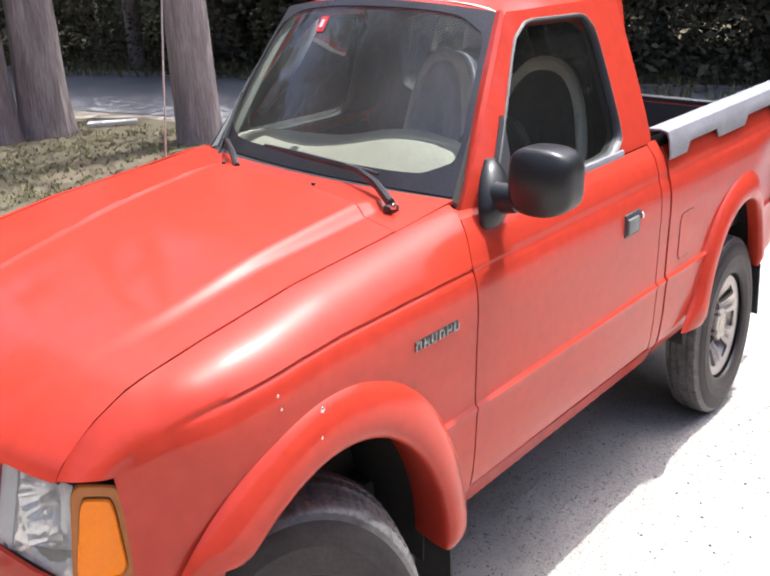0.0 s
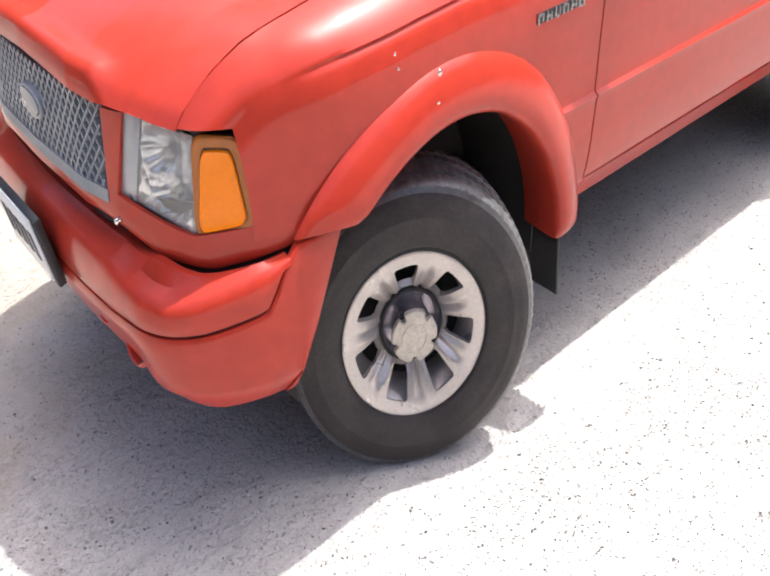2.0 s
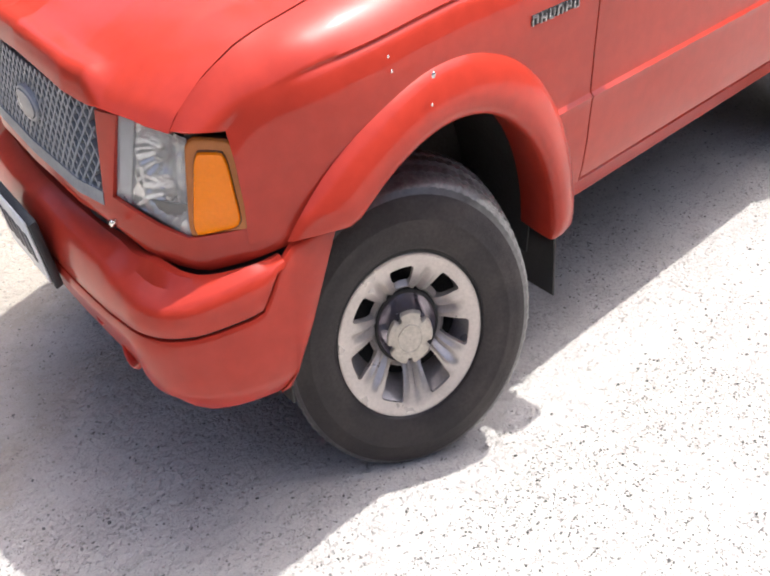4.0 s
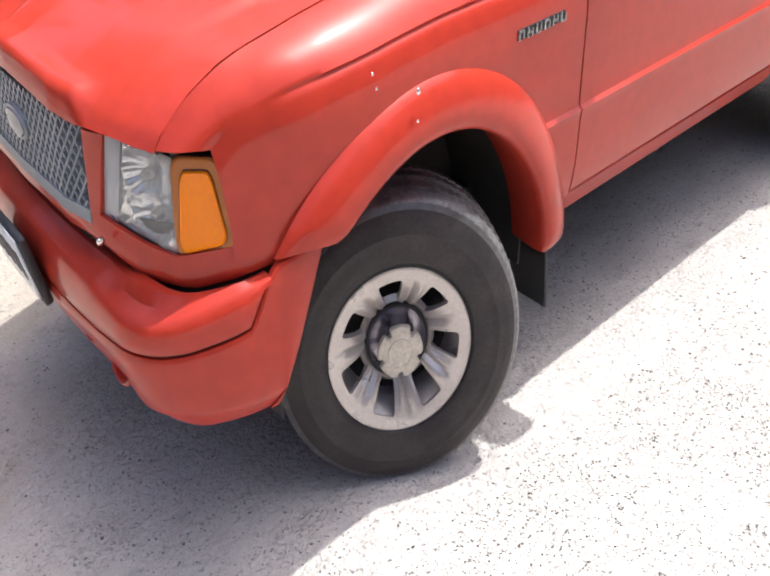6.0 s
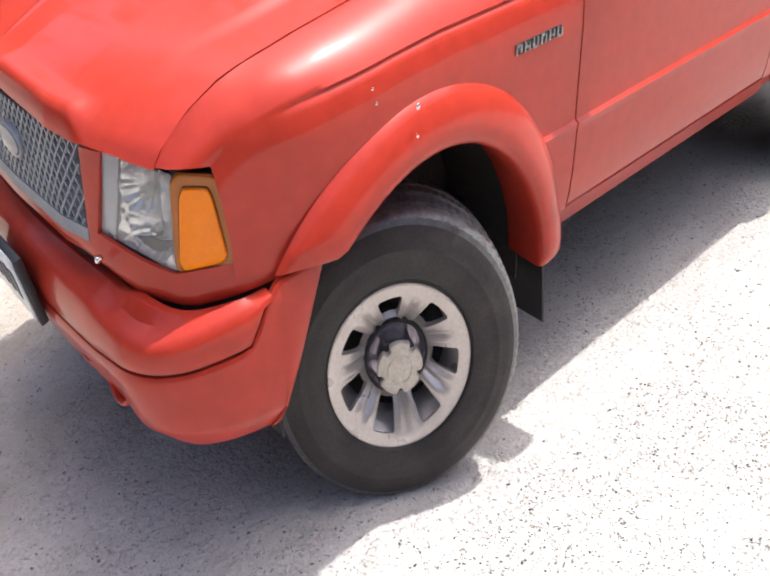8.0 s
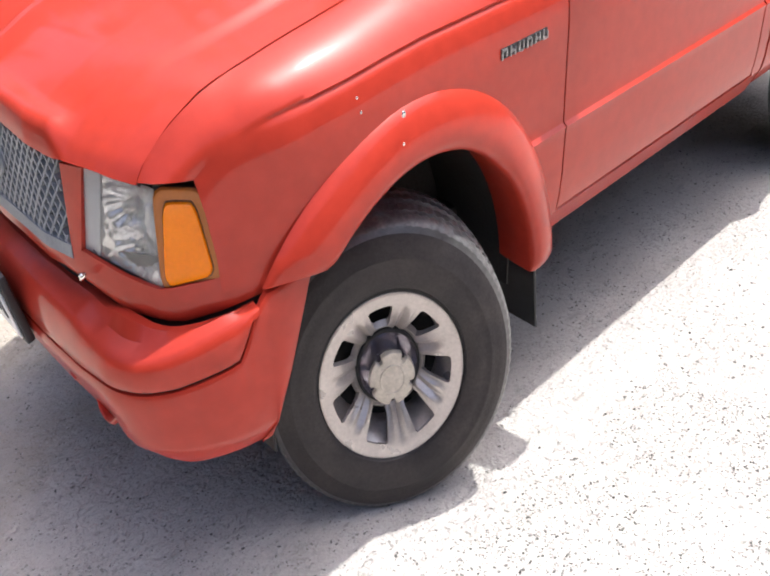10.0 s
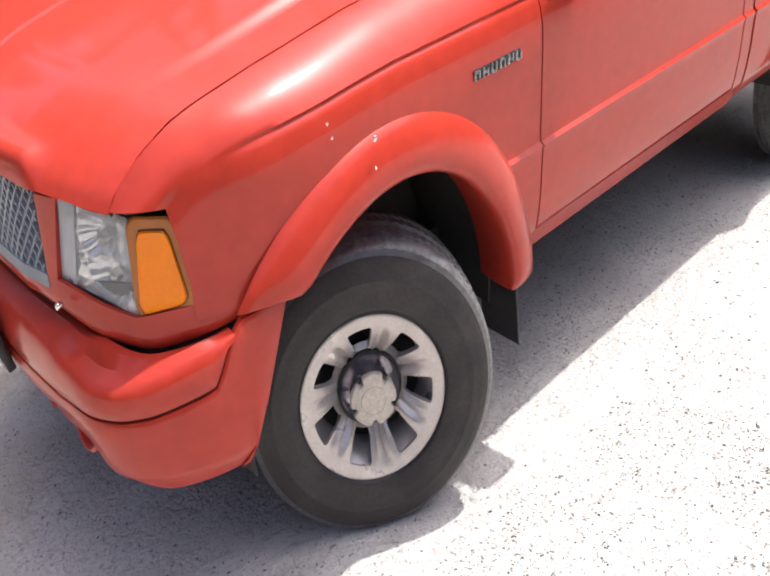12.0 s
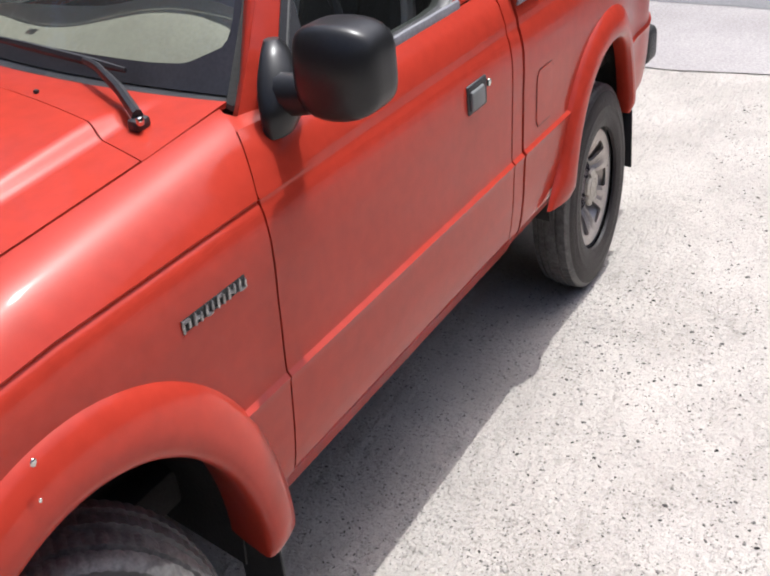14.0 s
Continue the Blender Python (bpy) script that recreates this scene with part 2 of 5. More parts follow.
BARK = mat("grey_bark", (0.36, 0.30, 0.295), rough=0.95, second=(0.19, 0.15, 0.147), scale=9, mix=0.8, fine=45, bump=1.0, bump_scale=30, bump_depth=0.03, stretch=(1, 1, 0.16))
LEAF = mat("leaves", (0.122, 0.120, 0.085), rough=0.85, second=(0.078, 0.080, 0.056), scale=1.5, mix=0.7, islands=0.4, spec=0.12)
GRASS = mat("dry_grass", (0.21, 0.18, 0.085), rough=0.9, second=(0.125, 0.14, 0.055), scale=0.9, mix=0.9, islands=0.35)
LITTER = mat("leaf_litter", (0.145, 0.112, 0.072), rough=0.95, second=(0.088, 0.080, 0.044), scale=1.1, mix=0.8, fine=30, bump=0.8, bump_scale=40)
CONCRETE = mat("pale_concrete", (0.62, 0.59, 0.56), rough=0.9, second=(0.50, 0.47, 0.44), scale=3, mix=0.6, bump=0.4, bump_scale=70)


# ---- mesh helpers ----
def part(name, bm, material, parent=None, label="", smooth=True, fit=True, flip=False):
    """Links a bmesh as one mesh object under a thing or a part."""
    if fit:
        bm.transform(PROP4)
    bmesh.ops.recalc_face_normals(bm, faces=bm.faces)
    me = bpy.data.meshes.new(name)
    bm.to_mesh(me)
    bm.free()
    for p in me.polygons:
        p.use_smooth = smooth
    if smooth:
        me.set_sharp_from_angle(angle=radians(38))
    me.materials.append(material)
    ob = new(name, me)
    if parent:
        ob.parent = parent
    if label:
        tagged(ob, label)
    return ob


def grid(rows, bm=None, closed=False):
    """A sheet through rows of points."""
    bm = bm or bmesh.new()
    vs = [[bm.verts.new(p) for p in r] for r in rows]
    for a, b in zip(vs, vs[1:]):
        k = len(a)
        for i in range(k if closed else k - 1):
            j = (i + 1) % k
            bm.faces.new((a[i], a[j], b[j], b[i]))
    return bm


def thick(bm, d):
    bmesh.ops.recalc_face_normals(bm, faces=bm.faces)
    bmesh.ops.solidify(bm, geom=bm.faces[:], thickness=d)
    return bm


def cap_ends(bm):
    bmesh.ops.holes_fill(bm, edges=[e for e in bm.edges if e.is_boundary], sides=0)
    return bm


def rbox(centre, size, r=0.01, seg=2, m=None, bm=None):
    """A box with rounded edges."""
    b = bmesh.new()
    bmesh.ops.create_cube(b, size=1.0)
    bmesh.ops.scale(b, vec=size, verts=b.verts)
    if r:
        bmesh.ops.bevel(b, geom=b.edges[:], offset=min(r, min(size) * 0.49), segments=seg, profile=0.5, affect="EDGES")
    b.transform(Matrix.Translation(centre) @ (m or Matrix()))
    if bm is None:
        return b
    me = bpy.data.meshes.new("tmp")
    b.to_mesh(me)
    b.free()
    bm.from_mesh(me)
    bpy.data.meshes.remove(me)
    return bm


def tube(points, radius, n=8, bm=None):
    """A round bar along points; radius may be a list."""
    pts = [Vector(p) for p in points]
    rows = []
    for i, p in enumerate(pts):
        d = (pts[min(i + 1, len(pts) - 1)] - pts[max(i - 1, 0)]).normalized()
        side = d.cross(Vector((0, 0, 1)))
        if side.length < 1e-3:
            side = d.cross(Vector((1, 0, 0)))
        side.normalize()
        up = side.cross(d)
        r = radius[i] if isinstance(radius, (list, tuple)) else radius
        rows.append([p + r * (math.cos(a) * side + math.sin(a) * up) for a in (2 * math.pi * k / n for k in range(n))])
    fresh = bm or bmesh.new()
    vs = [[fresh.verts.new(q) for q in r] for r in rows]
    for a, b in zip(vs, vs[1:]):
        for i in range(n):
            j = (i + 1) % n
            fresh.faces.new((a[i], a[j], b[j], b[i]))
    fresh.faces.new(vs[0][::-1])
    fresh.faces.new(vs[-1])
    return fresh


def lathe(profile, n=64, vary=None):
    """Turns (offset along the axis, radius) round the axis -y."""
    bm = bmesh.new()
    rows = []
    for k in range(n):
        a = 2 * math.pi * k / n
        rows.append([(r * math.cos(a), -o, r * math.sin(a)) if vary is None else
                     (vary(i, k, r) * math.cos(a), -o, vary(i, k, r) * math.sin(a)) for i, (o, r) in enumerate(profile)])
    rows.append(rows[0])
    grid(rows, bm)
    bmesh.ops.remove_doubles(bm, verts=bm.verts, dist=1e-5)
    return bm


def lerp(x, xs, ys):
    return float(np.interp(x, xs, ys))


def smooth01(x):
    x = min(1.0, max(0.0, x))
    return x * x * (3 - 2 * x)


def mirror_y(bm):
    bmesh.ops.scale(bm, vec=(1, -1, 1), verts=bm.verts)
    return bm


def resample(poly, n, rounds=0):
    pts = [Vector(p) for p in poly]
    start = pts[0]
    for _ in range(rounds):
        q = []
        for a, b in zip(pts, pts[1:] + pts[:1]):
            q += [a.lerp(b, 0.11), a.lerp(b, 0.89)]
        pts = q
    loop = pts + [pts[0]]
    d = [0]
    for a, b in zip(loop, loop[1:]):
        d.append(d[-1] + (b - a).length)
    out = []
    for i in range(n):
        s = d[-1] * i / n
        k = max(j for j in range(len(d)) if d[j] <= s + 1e-9)
        k = min(k, len(loop) - 2)
        out.append(loop[k].lerp(loop[k + 1], (s - d[k]) / max(1e-9, d[k + 1] - d[k])))
    j = min(range(n), key=lambda i: (out[i] - start).length)
    return out[j:] + out[:j]


def ring(outer, inner, place, d, steps=4, n=96):
    """A plate with a window in it."""
    rows = []
    for s in range(steps + 1):
        t = s / steps
        rows.append([place(*a.lerp(b, t)) for a, b in zip(outer, inner)])
    return thick(grid(rows, closed=True), d)


# ---- ground ----
def sheet(name, outline, material, z, label, category, spacing=0.6, bumps=0.0):
    """A flat patch of ground with a wandering edge, a little above the ground."""
    bm = bmesh.new()
    pts = []
    k = len(outline)
    for i in range(k):
        a, b = Vector(outline[i]), Vector(outline[(i + 1) % k])
        n = max(1, min(60, int((b - a).length / spacing)))
        for j in range(n):
            p = a.lerp(b, j / n)
            o = 0.16 * noise.noise((p.x * 0.9, p.y * 0.9, 3.1)) + 0.07 * noise.noise((p.x * 4, p.y * 4, 7.7))
            pts.append((p.x + o, p.y + o, z))
    f = bm.faces.new([bm.verts.new(p) for p in pts])
    bmesh.ops.triangulate(bm, faces=[f])
    ob = part(name, bm, material, smooth=False, fit=False)
    return tagged(ob, label, category, kind="structure")


def axis_steps(lo, hi, fine):
    n = int((hi - lo) / fine)
    near = [lo + (hi - lo) * i / n for i in range(n + 1)]
    return [-260, -140, -80, -45, -28, -18, -13, -10, -8, -6.5] + [v for v in (-5.5, -4.8) if v < lo - 0.2] + near + [v for v in (4, 5, 6) if v > hi + 0.2] + [7, 8, 9.5, 11, 13, 16, 19, 24, 32, 48, 80, 140, 260]


def ground_z(x, y):
    """Trodden gravel: shallow hollows, small lumps, flattened where the wheels have run."""
    near = smooth01(1.6 - 0.22 * math.hypot(x - 1.2, y + 1.0))
    flat = 0.35 + 0.65 * smooth01((abs(abs(y) - 0.72) - 0.12) / 0.15) if -1.2 < y < 1.2 else 1.0
    ruts = 0.0035 * math.sin(62 * (y + 0.12 * x)) * smooth01(noise.noise((x * 1.5, y * 1.5, 6)) * 3) * (y < -1.1)
    rough = 0.6 + 0.5 * smooth01((-y - 1.0) / 0.5)
    lumps = 0.0065 * noise.noise((x * 11, y * 11, 0.3)) + 0.0060 * noise.noise((x * 25, y * 25, 2.3)) + 0.0040 * noise.noise((x * 20, y * 52, 8.1)) * (y < -0.9) + ruts
    return 0.004 * noise.noise((x * 0.7, y * 0.7, 0)) * (abs(y) > 1.2) - 0.003 + (lumps * rough - 0.002) * near * flat


rows = [[(x, y, ground_z(x, y)) for x in axis_steps(-2.4, 5.2, 0.024)] for y in axis_steps(-4.4, 1.2, 0.024)]
ground = tagged(part("ground", grid(rows), GRAVEL, fit=False), "pale sunlit sandy gravel ground with scattered small stones", "ground", kind="structure")

road = sheet("road", [(4.9, 14.5), (6.4, 7.9), (6.5, 2.0), (6.2, -4.0), (6.4, -30), (12.5, -30), (11.6, 0), (9.2, 10.5), (8.7, 13.9), (7.0, 30), (2.0, 30)],
             ASPHALT, 0.006, "worn grey asphalt road beyond the gravel", "road", spacing=1.2)
shoulder = sheet("road_shoulder", [(5.12, 3.0), (5.10, -0.2), (5.28, -4.0), (5.5, -14), (6.6, -14), (6.35, -4.0), (6.6, 2.0), (6.6, 3.4)],
                 SHOULDER, 0.003, "pale worn paving along the road's edge", "road shoulder", spacing=1.2)
verge = sheet("grass_verge", [(0.9, 4.3), (2.0, 4.6), (4.6, 4.4), (6.15, 6.4), (6.1, 8.2), (5.1, 10.2), (3.6, 14), (-2, 14), (-1.2, 8)],
              LITTER, 0.010, "dry verge of sparse grass and leaf litter", "verge")
sheet("woodland_floor", [(9.6, 9.6), (12.0, 0), (12.8, -30), (60, -30), (60, 60), (-30, 60), (-30, 30), (7.4, 30), (9.1, 13.9)],
      LITTER, 0.008, "shaded brown leaf litter under the trees", "forest floor", spacing=2.5)
bm = bmesh.new()
rbox((0, 0, 0.03), (0.60, 0.13, 0.07), 0.015, 2, bm=bm)
for v in bm.verts:
    v.co += Vector((0.012, 0.01, 0.008)) * noise.noise(v.co * 9)
bm.transform(pose(5.58, 8.06, 0.01, 0, 0, -38))
tagged(part("curb_stone", bm, CONCRETE, fit=False), "low pale concrete edging block by the road", "curb")


def scatter_stones(name, count, area, sizes, label, material, clumps=1.0, seed=5):
    """Loose stones, each a rough flattened lump, as one mesh."""
    rnd = random.Random(seed)
    verts, faces = [], []
    base = [(1, 0, 0), (0, 1, 0), (-1, 0, 0), (0, -1, 0), (0, 0, 0.75), (0.6, 0.6, 0.5), (-0.55, -0.6, 0.45)]
    tris = [(0, 5, 4), (0, 1, 5), (5, 1, 4), (1, 2, 4), (2, 6, 4), (2, 3, 6), (6, 3, 4), (3, 0, 4)]
    made = 0
    while made < count:
        x, y = rnd.uniform(area[0], area[1]), rnd.uniform(area[2], area[3])
        if clumps * noise.noise((x * 1.1, y * 1.1, 4)) + (1 - clumps) * noise.noise((x * 6, y * 6, 1)) < rnd.uniform(-0.7, 0.5):
            continue
        s = sizes[0] + (sizes[1] - sizes[0]) * rnd.random() ** 3.2
        a = rnd.uniform(0, 6.28)
        ca, sa = math.cos(a) * s, math.sin(a) * s
        flat = rnd.uniform(0.5, 1.0) * s
        st = rnd.uniform(0.55, 1.0)
        n = len(verts)
        lift = ground_z(x, y) - 0.15 * s
        for bx, by, bz in base:
            bx, by = bx * rnd.uniform(0.75, 1.1), by * st * rnd.uniform(0.75, 1.1)
            verts.append((x + bx * ca - by * sa, y + bx * sa + by * ca, lift + bz * flat))
        faces += [tuple(n + i for i in t) for t in tris]
        made += 1
    me = bpy.data.meshes.new(name)
    me.from_pydata(verts, [], faces)
    me.materials.append(material)
    return tagged(new(name, me), label, "gravel", kind="stuff")


scatter_stones("gravel_stones", 46000, (-1.8, 2.6, -2.6, 1.4), (0.0016, 0.0075), "small loose dark and pale stones on the gravel", PEBBLE)
scatter_stones("far_gravel_stones", 14000, (1.6, 7.0, -5.0, 4.5), (0.003, 0.009), "scattered loose stones across the gravel yard", PALE_PEBBLE)
scatter_stones("dark_gravel_stones", 2000, (-1.0, 1.2, -2.2, -0.9), (0.0022, 0.0075), "dark stones scattered over the sunlit gravel", DARK_PEBBLE)
scatter_stones("yard_stones", 3600, (1.3, 5.2, -3.4, -0.85), (0.003, 0.011), "dark stones and clods strewn over the gravel yard", DARK_PEBBLE, 0.6, 21)
scatter_stones("dark_grit", 7000, (-0.9, 0.85, -1.75, -0.95), (0.0014, 0.0052), "dark grit on the gravel beside the wheel", DARK_PEBBLE)
scatter_stones("grey_grit", 13000, (-1.0, 0.8, -2.0, -0.95), (0.0020, 0.0058), "fine grey grit strewn over the sunlit gravel", GREY_GRIT, 0.0, 11)


def grass_tufts(name, count, area, inside, height, label, seed):
    rnd = random.Random(seed)
    verts, faces = [], []
    made = 0
    while made < count:
        x, y = rnd.uniform(area[0], area[1]), rnd.uniform(area[2], area[3])
        if not inside(x, y) or noise.noise((x * 1.3, y * 1.3, 9)) < rnd.uniform(-0.6, 0.35):
            continue
        for _ in range(5):
            a, l = rnd.uniform(0, 6.28), height * rnd.uniform(0.4, 1.2)
            w, lean = rnd.uniform(0.004, 0.009), rnd.uniform(0.1, 0.9) * l
            bx, by = x + rnd.uniform(-0.03, 0.03), y + rnd.uniform(-0.03, 0.03)
            dx, dy = math.cos(a), math.sin(a)
            n = len(verts)
            verts += [(bx - dy * w, by + dx * w, 0.005), (bx + dy * w, by - dx * w, 0.005),
                      (bx + dx * lean * 0.5 + dy * w * 0.6, by + dy * lean * 0.5 - dx * w * 0.6, l * 0.6),
                      (bx + dx * lean * 0.5 - dy * w * 0.6, by + dy * lean * 0.5 + dx * w * 0.6, l * 0.6),
                      (bx + dx * lean, by + dy * lean, l * 0.85)]
            faces += [(n, n + 1, n + 2, n + 3), (n + 3, n + 2, n + 4)]
        made += 1
    me = bpy.data.meshes.new(name)
    me.from_pydata(verts, [], faces)
    me.materials.append(GRASS)
    return tagged(new(name, me), label, "grass", kind="stuff")


grass_tufts("verge_grass", 4200, (0.6, 6, 4.2, 13), lambda x, y: y > 4.5 and x < 6.0 - 0.20 * (y - 6.6) and x > 1.0 - 0.3 * (y - 4.4), 0.055,
            "patchy yellow-green grass on the verge", 3)
grass_tufts("roadside_weeds", 2600, (8, 16, -3, 15), lambda x, y: x > 10.2 - 0.12 * y + max(0, y - 10.5) * -0.15, 0.24, "weeds along the wood's edge", 4)


# ---- trees ----
def tree(base, radius, height, seed, name="tree", label="", crown=900, crown_z=0.45, spread=2.2, leaf=0.16, lean=(0, 0)):
    """A tapered trunk with flared foot, limbs, and a crown of loose leaf clumps."""
    rnd = random.Random(seed)
    root = new(name)
    root.location = (base[0], base[1], 0)
    bm = bmesh.new()
    rows = []
    for i in range(15):
        q = i / 14
        z = height * q ** 1.5
        r = radius * (1 - 0.75 * (z / height) ** 1.2) * (1 + 0.18 * math.exp(-z / (radius * 1.1)))
        cx, cy = lean[0] * z + 0.10 * noise.noise((seed, z * 0.5, 0)) * q, lean[1] * z + 0.10 * noise.noise((seed, z * 0.5, 5)) * q
        rows.append([(cx + r * (1 + 0.10 * noise.noise((math.cos(a) * 2 + seed, math.sin(a) * 2, z * 0.8))) * math.cos(a),
                      cy + r * (1 + 0.10 * noise.noise((math.cos(a) * 2 + seed, math.sin(a) * 2, z * 0.8))) * math.sin(a), z - 0.03) for a in (2 * math.pi * k / 18 for k in range(18))])
    grid(rows, bm, closed=True)
    tips = []
    for i in range(9):
        z = height * rnd.uniform(crown_z, 0.95)
        a, l = rnd.uniform(0, 6.28), spread * rnd.uniform(0.6, 1.1)
        p0 = Vector((lean[0] * z, lean[1] * z, z))
        p1 = p0 + Vector((math.cos(a) * l * 0.5, math.sin(a) * l * 0.5, l * 0.25))
        p2 = p0 + Vector((math.cos(a) * l, math.sin(a) * l, l * rnd.uniform(0.2, 0.6)))
        tube([p0, p1, p2], [radius * 0.28, radius * 0.16, radius * 0.05], 6, bm)
        tips += [p1, p2, p2]
    tips.append(Vector((lean[0] * height, lean[1] * height, height)))
    trunk = part("trunk", bm, BARK, root, fit=False)
    verts, faces = [], []
    for i in range(crown):
        c = rnd.choice(tips) + Vector((rnd.gauss(0, 0.5), rnd.gauss(0, 0.5), rnd.gauss(0, 0.38))) * spread * 0.5
        for _ in range(3):
            p = c + Vector((rnd.gauss(0, 1), rnd.gauss(0, 1), rnd.gauss(0, 0.7))) * leaf * 1.2
            u = Vector((rnd.gauss(0, 1), rnd.gauss(0, 1), rnd.gauss(0, 0.6))).normalized()
            w = u.cross(Vector((rnd.gauss(0, 1), rnd.gauss(0, 1), rnd.gauss(0, 1)))).normalized()
            s = leaf * rnd.uniform(0.5, 1.1)
            n = len(verts)
            verts += [p - u * s * 0.5, p + w * s * 0.28, p + u * s * 0.6, p - w * s * 0.28]
            faces.append((n, n + 1, n + 2, n + 3))
    me = bpy.data.meshes.new("crown")
    me.from_pydata([tuple(v) for v in verts], [], faces)
    me.materials.append(LEAF)
    new("crown", me).parent = root
    return tagged(root, label or "tall leafy tree with a grey bark trunk", "tree", group="trees of the roadside wood" if name == "tree" else "")


tree((4.86, 8.33), 0.29, 9, 1, "verge_tree", "thick grey-barked tree on the grass verge", crown=500, crown_z=0.5)
tree((4.30, 8.52), 0.26, 9, 2, "verge_tree", "thick grey-barked tree beside another on the verge", crown=500, crown_z=0.5)
tree((5.50, 6.30), 0.245, 8, 3, "verge_tree", "straight grey-barked tree behind the truck's bonnet", crown=420, crown_z=0.55)
rnd = random.Random(11)
for i in range(26):
    q = i / 25
    x, y = 10.4 + 4.2 * rnd.random() - 2.2 * (1 - q) + 3 * q, 17.5 - 23 * q + rnd.uniform(-0.8, 0.8)
    tree((x, y), rnd.uniform(0.10, 0.2), rnd.uniform(6, 8.5), 20 + i, crown=1700, crown_z=0.12, spread=rnd.uniform(1.9, 2.6), leaf=0.22)
for i, (x, y) in enumerate(((-3.4, 8.2), (-5.6, 9.4), (-1.6, 10.8), (-7.5, 7.0))):
    tree((x, y), 0.27, 10.5, 90 + i, "verge_tree", "grey-barked tree further along the verge", crown=900, crown_z=0.42, spread=2.6, leaf=0.3)
# Unseen trees behind the camera, added to keep bright sky out of reflections.
for i in range(12):
    a = 2.1 + i * 0.36
    tree((1 + 26 * math.cos(a), 2 + 24 * math.sin(a)), 0.22, rnd.uniform(8, 12), 60 + i, crown=380, crown_z=0.15, spread=3.2, leaf=0.5)


def undergrowth(name, count, place, size, label, seed, leaf, tall=False):
    rnd = random.Random(seed)
    verts, faces = [], []
    for i in range(count):
        x, y, h = place(rnd)
        for _ in range(80):
            p = Vector((x + rnd.gauss(0, 0.5) * size, y + rnd.gauss(0, 0.5) * size, (rnd.random() if tall else abs(rnd.gauss(0, 0.55))) * h))
            u = Vector((rnd.gauss(0, 1), rnd.gauss(0, 1), rnd.gauss(0, 0.6))).normalized()
            w = u.cross(Vector((rnd.gauss(0, 1), rnd.gauss(0, 1), rnd.gauss(0, 1)))).normalized()
            s = leaf * rnd.uniform(0.5, 1.2)
            n = len(verts)
            verts += [tuple(p - u * s * 0.5), tuple(p + w * s * 0.3), tuple(p + u * s * 0.6), tuple(p - w * s * 0.3)]
            faces.append((n, n + 1, n + 2, n + 3))
    me = bpy.data.meshes.new(name)
    me.from_pydata(verts, [], faces)
    me.materials.append(LEAF)
    return tagged(new(name, me), label, "bushes", kind="stuff")


def wood_edge(rnd):
    q = rnd.random()
    return 9.9 + 5 * rnd.random() + 2.5 * q - 1.2 * (1 - q), 18 - 24 * q + rnd.uniform(-1, 1), rnd.uniform(0.5, 3.2)


undergrowth("woodland_undergrowth", 1100, wood_edge, 0.9, "dense dark green undergrowth at the edge of the wood", 8, 0.105)
# Mostly unseen ring of woods, added to darken what the glass reflects.
undergrowth("added_far_woods", 1500, lambda r: (lambda a, d: (d * math.cos(a), 3 + d * math.sin(a), r.uniform(9, 16)))(r.uniform(0, 6.283), r.uniform(27, 40)), 3.0,
            "dense dark woods far all round, mostly unseen, added for dark reflections", 12, 1.9, True)


# ---- the truck ----
truck = tagged(new("pickup_truck"), "bright red single-cab pickup truck with flared wheel arches parked on gravel", "pickup truck")
truck.empty_display_size = 0.3

HZ = [0.44, 0.47, 0.52, 0.56, 0.62, 0.70, 0.722, 0.735, 0.743, 0.752, 0.90, 0.95, 1.00, 1.02, 1.04, 1.052, 1.058, 1.064, 1.072, 1.085, 1.10, 1.13, 1.15, 1.17]
HW = [0.785, 0.805, 0.840, 0.850, 0.859, 0.865, 0.867, 0.871, 0.860, 0.8585, 0.864, 0.867, 0.866, 0.863, 0.858, 0.8535, 0.8500, 0.8475, 0.8465, 0.8445, 0.838, 0.825, 0.806, 0.785]
SX = [-0.56, -0.545, -0.52, -0.48, -0.44, -0.37, -0.31, -0.167, -0.05, 0.13, 0.5, 0.75]
SZ = [0.948, 0.958, 0.992, 1.022, 1.046, 1.075, 1.090, 1.112, 1.125, 1.146, 1.168, 1.186]


def halfw(z):
    return lerp(z, HZ, HW)


def seam_z(x):
    return lerp(x, SX, SZ)


def taper(x):
    return 0.13 * (max(0.0, -x) / 0.45) ** 2.2


def side_rows(xs, zs, rear=None):
    return [[(x, -(halfw(z) - taper(x) - (rear(x) if rear else 0.0)), z) for x in xs] for z in zs]


def spread(a, b, step):
    n = max(2, int(round((b - a) / step)))
    return [a + (b - a) * i / n for i in range(n + 1)]


PROFILE_Z = sorted(set([round(z, 3) for z in spread(0.44, 1.17, 0.03)] + HZ + [1.061, 1.067, 1.07]))


def drop(bm, test):
    bmesh.ops.delete(bm, geom=[f for f in bm.faces if test(f.calc_center_median())], context="FACES")
    return bm


def edge_y(x):
    """Half the bonnet's opening: it draws in towards the lamps."""
    return 0.690 - 0.035 * max(0.0, 1 - (x + 0.54) / 0.40) ** 2


def crease_z(x):
    """The groove along the side rises a little from the lamp to the door."""
    return lerp(x, [-0.43, -0.37, -0.24, -0.14, 0.0, 0.15, 0.70], [0.975, 1.003, 1.030, 1.040, 1.052, 1.060, 1.064])


